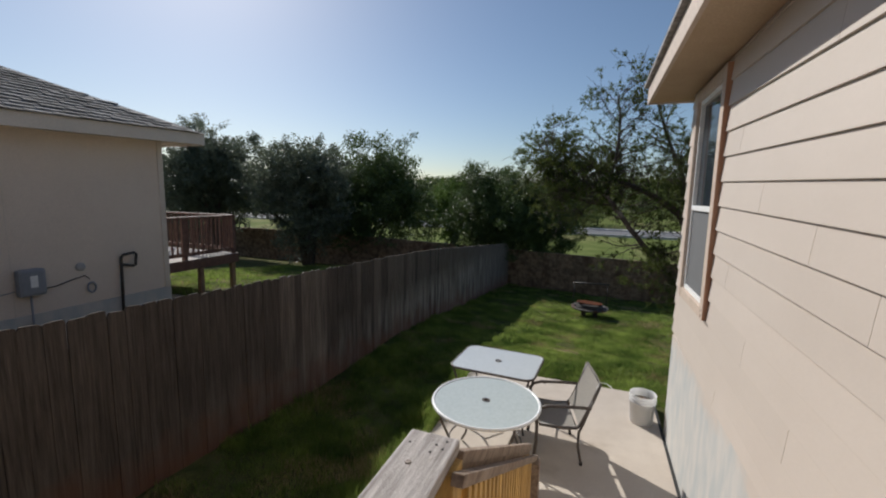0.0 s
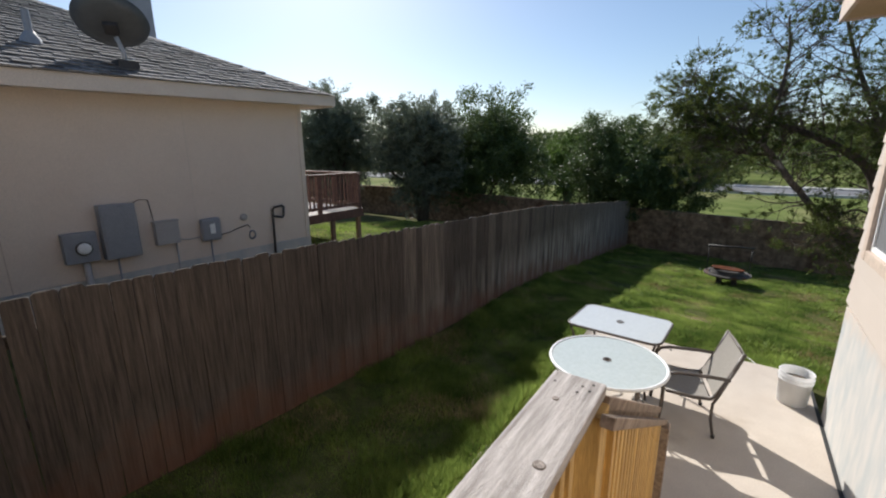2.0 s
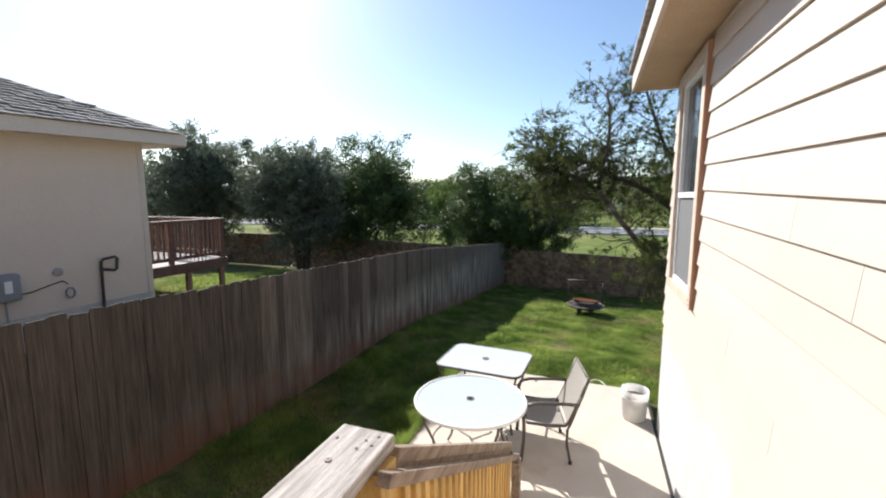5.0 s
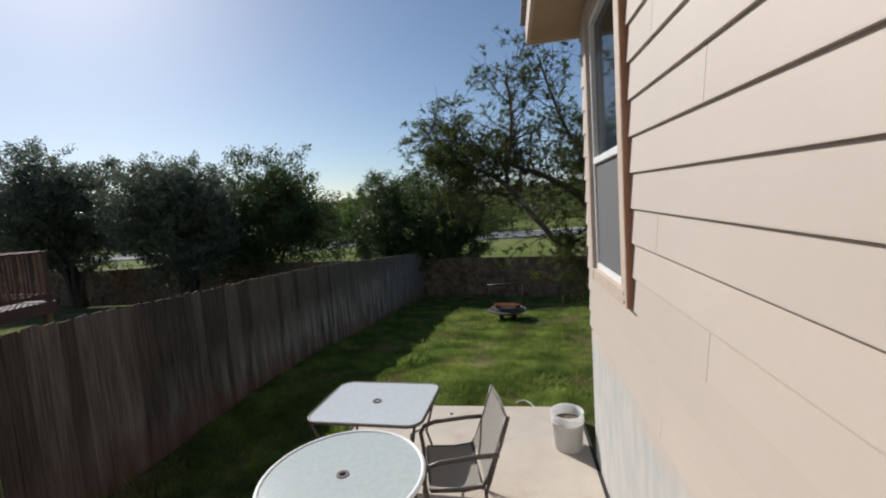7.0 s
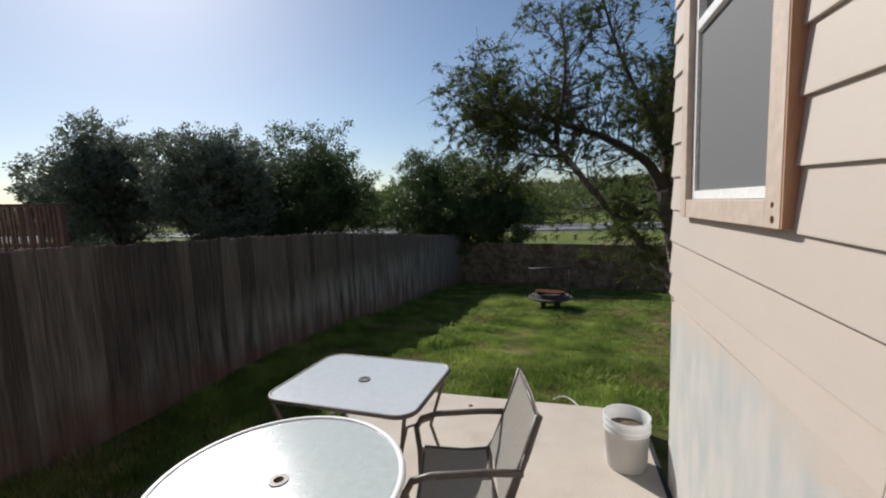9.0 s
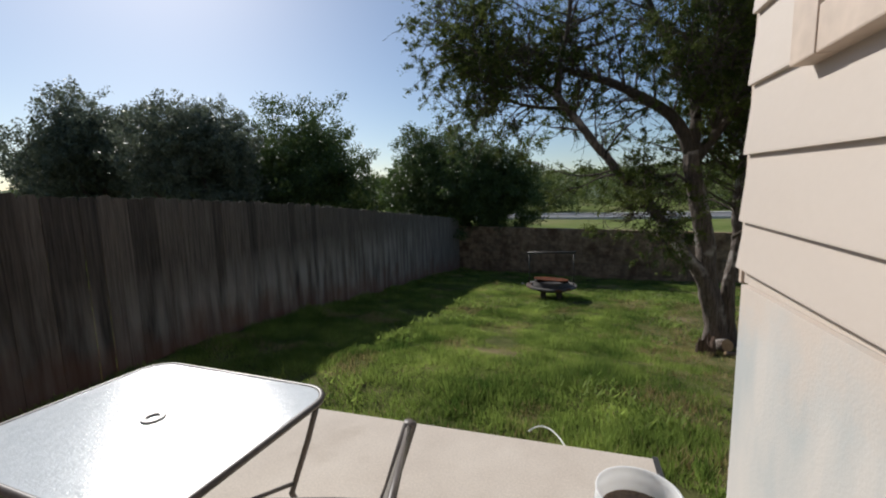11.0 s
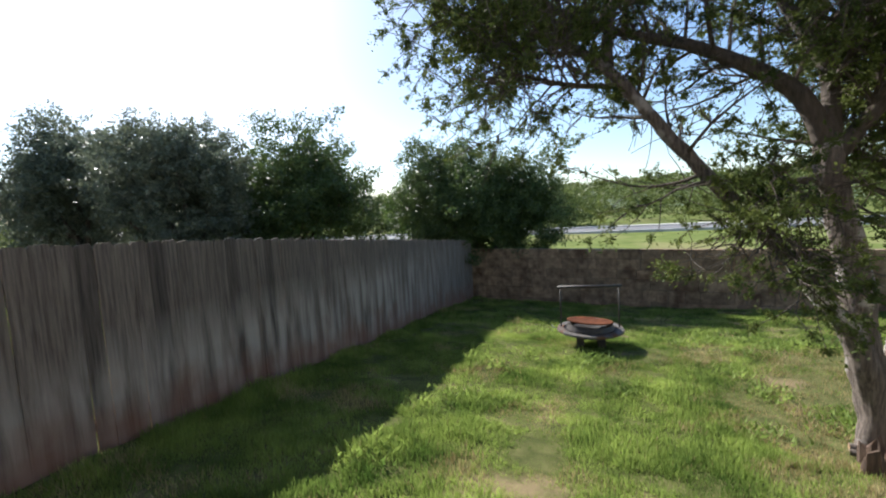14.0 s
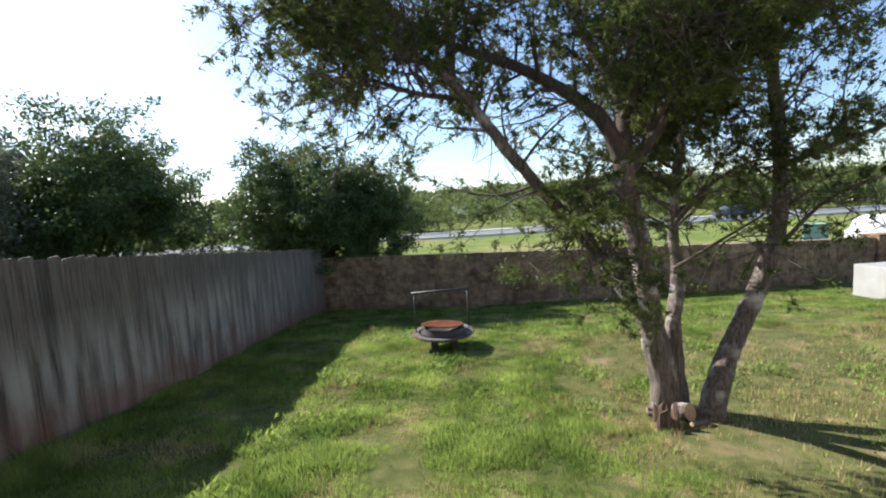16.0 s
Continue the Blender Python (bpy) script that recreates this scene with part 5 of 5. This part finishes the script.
def far_hills():
    bm = bmesh.new()
    xs = np.linspace(-700, 700, 90)
    rows = []
    for j, (y, k) in enumerate(((150, 0.0), (230, 0.55), (320, 1.0), (420, 0.9), (700, 0.2))):
        rows.append([bm.verts.new((x, y, -3 + k * (17 + 9 * noise.noise((x * 0.006, 3.0, 0)) + 2.5 * noise.noise((x * 0.03, 7.0, 0))))) for x in xs])
    for a, b in zip(rows, rows[1:]):
        for i in range(len(xs) - 1):
            bm.faces.new((a[i], a[i + 1], b[i + 1], b[i]))
    m = mat("wooded_hill", (0.05, 0.08, 0.035), (0.10, 0.135, 0.06), 0.08, 0.95, 0.6, fine=0.5)
    tagged(mesh_object("backdrop", bm, m, smooth=True), "low wooded hills on the horizon", "hills", kind="structure")


far_hills()


# ---- distant houses and parked vehicles ----
def far_house(x, y, rz, w, d, wall_material, label):
    h = thing("distant_house", label, "house", at=pose(x, y, -1.5, 0, 0, rz))
    part("wall", boxbm(-w / 2, w / 2, -d / 2, d / 2, 0, 2.9), wall_material, h)
    bm = bmesh.new()
    a = [bm.verts.new(p) for p in ((-w / 2 - 0.5, -d / 2 - 0.5, 2.8), (w / 2 + 0.5, -d / 2 - 0.5, 2.8), (w / 2 + 0.5, d / 2 + 0.5, 2.8), (-w / 2 - 0.5, d / 2 + 0.5, 2.8))]
    r = [bm.verts.new((-w / 2 + d / 2, 0, 2.8 + d * 0.2)), bm.verts.new((w / 2 - d / 2, 0, 2.8 + d * 0.2))]
    bm.faces.new(list(reversed(a)))
    bm.faces.new((a[0], a[1], r[1], r[0]))
    bm.faces.new((a[1], a[2], r[1]))
    bm.faces.new((a[2], a[3], r[0], r[1]))
    bm.faces.new((a[3], a[0], r[0]))
    part("roof", bm, SHINGLE, h)
    for k in (-0.3, 0.05, 0.3):
        win = part("window", boxbm(k * w - 0.6, k * w + 0.6, -d / 2 - 0.03, -d / 2 + 0.05, 0.9, 2.2), WHITEVINYL, h)
        part("pane", boxbm(k * w - 0.52, k * w + 0.52, -d / 2 - 0.05, -d / 2 - 0.031, 0.98, 2.12), PANE, win)


far_house(60, 88, -20, 16, 9, BRICKRED, "distant red-brick house with grey hip roof among trees")
far_house(84, 80, -30, 14, 9, STUCCO, "distant beige house with grey hip roof among trees")


def parked_car(x, y, rz, material, label):
    c = thing("parked_car", label, "car", at=pose(x, y, -1.4, 0, 0, rz))
    side = [(-2.2, 0.4), (-2.2, 0.85), (-1.6, 0.95), (-1.0, 1.42), (0.4, 1.45), (1.1, 0.98), (2.1, 0.82), (2.2, 0.4)]
    bm = bmesh.new()
    l = [bm.verts.new((p, -0.88, z)) for p, z in side]
    r = [bm.verts.new((p, 0.88, z)) for p, z in side]
    bm.faces.new(l)
    bm.faces.new(list(reversed(r)))
    for k in range(len(side)):
        bm.faces.new((l[k], r[k], r[(k + 1) % len(side)], l[(k + 1) % len(side)]))
    bmesh.ops.recalc_face_normals(bm, faces=bm.faces)
    bmesh.ops.bevel(bm, geom=list(bm.edges), offset=0.06, segments=2, affect="EDGES")
    part("body", bm, material, c, smooth=True)
    for s in (-1, 1):
        part("side_window", boxbm(-0.85, 0.55, s * 0.885 - 0.01, s * 0.885 + 0.01, 1.0, 1.36), PANE, c)
        for px in (-1.4, 1.4):
            w = lathebm([(0, -0.1), (0.33, -0.1), (0.35, -0.07), (0.35, 0.07), (0.33, 0.1), (0, 0.1)], 20)
            bmesh.ops.transform(w, matrix=pose(px, s * 0.82, 0.35, 90, 0, 0), verts=w.verts)
            wh = part("wheel", w, RUBBER, c, smooth=True)
            rimm = lathebm([(0, -0.01), (0.2, -0.01), (0.2, 0.01), (0, 0.01)], 14)
            bmesh.ops.transform(rimm, matrix=pose(px, s * 0.925, 0.35, 90, 0, 0), verts=rimm.verts)
            part("rim", rimm, LIGHTGREY, wh)
    return c


parked_car(22.0, 25.8, 28, CARWHITE, "white car parked beyond the stone wall")
parked_car(34.0, 52.5, 0, CARDARK, "dark car parked beyond the stone wall")


def utility_box():
    x, y = 19.2, 26.6
    g = float(ground_z(x, y))
    b = thing("utility_box", "pale teal utility box standing beyond the stone wall", "utility box", at=pose(x, y, g, 0, 0, -38))
    part("body", boxbm(-0.48, 0.48, -0.4, 0.4, -0.02, 1.25, bevel=0.03), TEALPAINT, b)
    part("lid", boxbm(-0.52, 0.52, -0.44, 0.44, 1.252, 1.38, bevel=0.03), TEALPAINT, b)
    part("plinth", boxbm(-0.6, 0.6, -0.52, 0.52, -0.1, 0.06), KERB, b)


utility_box()


def pale_panel():
    gz = float(ground_z(10.5, 15.8))
    o = mesh_object("utility_cabinet", boxbm(10.7, 12.2, 15.5, 16.3, gz - 0.02, gz + 0.80, bevel=0.015), PALE)
    return tagged(o, "pale grey utility cabinet standing on the lawn", "cabinet")


pale_panel()


# ---- clutter at the foot of the tree ----
def tree_foot():
    gz = float(ground_z(2.3, 9.8))
    b = thing("split_stump", "jagged brown split stump at the foot of the tree", "stump", at=pose(2.06, 9.70, gz - 0.03, 0, 0, -110))
    bm = bmesh.new()
    rs = random.Random(31)
    rows = []
    for k in range(15):
        a = radians(-20 + 15 * k)
        r, h = 0.15 + rs.uniform(-0.025, 0.025), 0.14 + 0.15 * abs(math.sin(k * 0.7)) + rs.uniform(-0.03, 0.03)
        rows.append([bm.verts.new(((r - d) * math.cos(a), (r - d) * math.sin(a) * 1.2, z)) for d, z in ((0.0, 0.0), (0.0, h * 0.6), (0.015, h), (0.045, h * 0.96), (0.05, h * 0.5), (0.05, 0.0))])
    for p, q in zip(rows, rows[1:]):
        for i in range(5):
            bm.faces.new((p[i], p[i + 1], q[i + 1], q[i]))
    bm.faces.new(rows[0])
    bm.faces.new(list(reversed(rows[-1])))
    part("shell", bm, STUMPRED, b)
    rng = random.Random(6)
    for x, y, r, h, tilt, rz in ((2.31, 9.83, 0.085, 0.15, 72, 24), (2.12, 10.06, 0.036, 0.32, 87, 78), (2.08, 9.96, 0.028, 0.28, 88, 66), (2.50, 9.66, 0.025, 0.20, 86, -70)):
        m = pose(x, y, float(ground_z(x, y)) + (0.02 if tilt > 60 else 0.01) + (r if tilt > 60 else 0), tilt, 0, rz)
        lg = thing("log", "short cut log lying at the tree's foot", "log", "logs at the tree", at=m)
        part("bark", lathebm([(r * 0.97, 0.0), (r, 0.02), (r * 1.03, h * 0.5), (r * 0.98, h)], 14), BARK, lg, smooth=True)
        part("cut_face", lathebm([(r * 0.97, h - 0.002), (r * 0.5, h + 0.002), (0, h + 0.003)], 14), LOGWOOD, lg, "pale sawn end")
        part("cut_face", lathebm([(0, 0.001), (r * 0.965, 0.003)], 14), LOGWOOD, lg)


tree_foot()


# ---- roof shingles of the neighbouring house ----
def roof_shingles():
    rng = random.Random(9)
    bm = boxbm(-0.15, 0.0, -0.146, 0.146, 0.0, 0.022)
    for v in bm.verts:
        if v.co.x < -0.1 and v.co.z > 0.003:
            v.co.z = 0.001
    me = bpy.data.meshes.new("shingle")
    bm.to_mesh(me)
    bm.free()
    me.materials.append(SHINGLE)
    sl = math.atan(PITCH)
    made = 0
    rest_v, rest_f = [], []
    base = [tuple(v.co) for v in me.vertices]
    faces = [tuple(p.vertices) for p in me.polygons]
    for row in range(38):
        d = row * 0.138 + 0.14
        dx = d * math.cos(sl)
        yend = REY - dx - 0.05
        y = -4.0 + (row % 2) * 0.15 + rng.uniform(-0.03, 0.03)
        while y < yend:
            lift = 0.004 + rng.choice((0, 0, 0.006))
            loc = Vector((REX - dx + 0.14, y, EAVE + (dx - 0.14) * PITCH + lift + FALL * (y - NY)))
            m = Matrix.Translation(loc) @ Matrix.Rotation(sl, 4, "Y")
            if made < 300 and y > 0.2 and row < 26:
                o = new("shingle", me)
                o.parent = NEXT_ROOF
                o.matrix_basis = m
                made += 1
            else:
                k = len(rest_v)
                rest_v += [tuple(m @ Vector(c)) for c in base]
                rest_f += [tuple(k + i for i in f) for f in faces]
            y += 0.30
    ob = mesh_from("shingles_rest", rest_v, rest_f, SHINGLE, NEXT_ROOF)
    ob["kind"] = "stuff"


roof_shingles()


# ---- stone wall across the end of the yards ----
def stone_wall():
    wy = 19.22
    top = lambda x: 0.27 - 0.025 * min(max(x + 3.5, -12), 17)
    wall = tagged(new("wall_stone"), "rough tan limestone block wall at the end of the lawn", "wall", kind="structure")
    bm = bmesh.new()
    xs = list(np.arange(-60, 60.1, 4))
    for a, b in zip(xs, xs[1:]):
        lo = -2.6
        vs = [bm.verts.new((x, y, z)) for y in (wy - 0.038, wy + 0.28) for x, z in ((a, lo), (b, lo), (b, top(b) - 0.015), (a, top(a) - 0.015))]
        for q in ((0, 1, 2, 3), (7, 6, 5, 4), (3, 2, 6, 7)):
            bm.faces.new([vs[i] for i in q])
    part("core", bm, MORTAR, wall, "pale mortar core")
    rng = random.Random(17)
    me = []
    for v in range(6):
        b = boxbm(-0.5, 0.5, -0.06, 0.06, -0.5, 0.5)
        r = bmesh.ops.bevel(b, geom=[e for e in b.edges], offset=0.018, segments=1, affect="EDGES")
        for q in b.verts:
            q.co += Vector((rng.uniform(-0.02, 0.02), rng.uniform(-0.008, 0.008), rng.uniform(-0.03, 0.03)))
        m = bpy.data.meshes.new("stone_block")
        b.to_mesh(m)
        b.free()
        m.materials.append(STONE)
        me.append(m)
    rest_v, rest_f = [], []
    made = 0
    for course in range(8):
        h = (0.29, 0.34, 0.27, 0.33, 0.36, 0.30, 0.30, 0.30)[course]
        drop = sum((0.29, 0.34, 0.27, 0.33, 0.36, 0.30, 0.30, 0.30)[:course]) + h / 2
        x = -34.0 + rng.uniform(0, 0.3)
        while x < 26:
            w = rng.choice((rng.uniform(0.2, 0.4), rng.uniform(0.35, 0.75)))
            c = x + w / 2
            m = Matrix.Translation((c, wy + rng.uniform(-0.006, 0.006), top(c) - drop + rng.uniform(-0.004, 0.004))) @ Matrix.Rotation(rng.uniform(-0.01, 0.01), 4, "Y") @ Matrix.Diagonal((w - 0.009, 1, h - 0.008, 1))
            mesh = me[rng.randrange(6)]
            if -3.7 < c < 10.6 and made < 300 and course < 7:
                o = new("stone_block", mesh)
                o.parent = wall
                o.matrix_basis = m
                made += 1
            else:
                k = len(rest_v)
                rest_v += [tuple(m @ q.co) for q in mesh.vertices]
                rest_f += [tuple(k + i for i in p.vertices) for p in mesh.polygons]
            x += w
    part("end_pillar", boxbm(14.35, 14.95, wy - 0.16, wy + 0.42, -2.6, top(14.5) + 0.10, bevel=0.03), STONE, wall, "squat stone pillar ending the wall")
    ob = mesh_from("stone_blocks_rest", rest_v, rest_f, STONE, wall)
    ob["kind"] = "stuff"
    return wall


stone_wall()


# ---- grass ----
def make_grass():
    nr = np.random.default_rng(2)
    zones = ((-3.70, 1.2, 3.0, 9.5, 210000, 0.065, 0.006), (1.2, 7.0, 6.3, 10.5, 110000, 0.055, 0.006), (-3.70, 9.0, 9.5, 14.0, 230000, 0.055, 0.008),
             (-3.7, 12.0, 14.0, 19.15, 110000, 0.06, 0.012), (-3.70, -1.72, -0.3, 3.0, 46000, 0.06, 0.005), (-12.5, -3.8, 5.2, 19.0, 60000, 0.08, 0.014),
             (-2.10, -1.64, 0.6, 5.6, 22000, 0.06, 0.005))
    sets = [[], []]
    for x0, x1, y0, y1, n, h, w in zones:
        p = np.stack([nr.uniform(x0, x1, n), nr.uniform(y0, y1, n)], 1)
        ok = ~((p[:, 0] > (-1.70 if x1 != -1.64 else -1.64)) & (p[:, 0] < 1.1) & (p[:, 1] < 6.24)) & ~((p[:, 0] > 1.0) & (p[:, 1] < 5.5))
        p = p[ok]
        clump = np.array([noise.noise((a * 1.3, b * 1.3, 4.0)) + 0.6 * noise.noise((a * 4, b * 4, 9.0)) for a, b in p])
        bare = np.array([noise.noise((a * 1.0, b * 1.0, 21.0)) + 0.5 * noise.noise((a * 2.7, b * 2.7, 5.0)) for a, b in p]) + 1.25 * np.clip((p[:, 0] - 0.9) / 2.0, 0, 1) * np.clip(1.6 - np.abs(p[:, 1] - 9.6) / 3.2, 0, 1)
        keep = nr.random(len(p)) > np.clip((bare - 0.34) * 1.6, 0, 0.88)
        p, clump, bare = p[keep], clump[keep], bare[keep]
        dry = nr.random(len(p)) < np.clip(0.02 + (bare - 0.2) * 1.6, 0.015, 0.8)
        z = ground_z(p[:, 0], p[:, 1])
        z = np.where((p[:, 0] > -1.72) & (p[:, 1] < 6.2), 0.03, z)
        edge = np.exp(-((p[:, 0] + 1.85) / 0.35) ** 2) * (p[:, 1] < 6.4) + 0.6 * np.exp(-((p[:, 0] + 3.55) / 0.2) ** 2)
        hh = h * (0.5 + 0.8 * nr.random(len(p))) * (0.85 + 1.1 * np.clip(clump, -0.5, 1)) * (1 + 1.0 * edge)
        a = nr.uniform(0, 6.283, len(p))
        lean = hh * nr.uniform(0.1, 0.9, len(p))
        b = a + nr.uniform(-1.5, 1.5, len(p))
        dx, dy = np.cos(a) * w, np.sin(a) * w
        base = z - 0.03
        v = np.stack([np.stack([p[:, 0] - dx, p[:, 1] - dy, base], 1), np.stack([p[:, 0] + dx, p[:, 1] + dy, base], 1),
                      np.stack([p[:, 0] + np.cos(b) * lean, p[:, 1] + np.sin(b) * lean, base + 0.03 + hh], 1)], 1)
        sets[0].append(v[~dry])
        sets[1].append(v[dry])
    g = tagged(new("lawn_grass"), "uneven green lawn grass with dry straw patches", "grass", kind="stuff")
    # leafy weed tufts
    spots = nr.uniform((-2.0, 6.6), (6.5, 15.0), (64, 2))
    p = np.repeat(spots, 130, axis=0) + nr.normal(size=(64 * 130, 2)) * 0.16
    hh, a = nr.uniform(0.05, 0.12, len(p)), nr.uniform(0, 6.283, len(p))
    z, b = ground_z(p[:, 0], p[:, 1]), a + nr.uniform(0.8, 2.2, len(p))
    dx, dy = np.cos(a) * 0.012, np.sin(a) * 0.012
    sets[0].append(np.stack([np.stack([p[:, 0] - dx, p[:, 1] - dy, z + hh * 0.3], 1), np.stack([p[:, 0] + dx, p[:, 1] + dy, z + hh * 0.5], 1),
                             np.stack([p[:, 0] + np.cos(b) * 0.05, p[:, 1] + np.sin(b) * 0.05, z + hh], 1)], 1))
    for name, vs, m in (("green_blades", sets[0], GRASS), ("dry_blades", sets[1], DRYGRASS)):
        v = np.concatenate(vs).reshape(-1, 3).astype(np.float32)
        n = len(v) // 3
        me = bpy.data.meshes.new(name)
        me.vertices.add(n * 3)
        me.vertices.foreach_set("co", v.ravel())
        me.loops.add(n * 3)
        me.loops.foreach_set("vertex_index", np.arange(n * 3, dtype=np.int32))
        me.polygons.add(n)
        me.polygons.foreach_set("loop_start", np.arange(0, n * 3, 3, dtype=np.int32))
        me.update(calc_edges=True)
        me.materials.append(m)
        o = new(name, me)
        o.parent = g


make_grass()
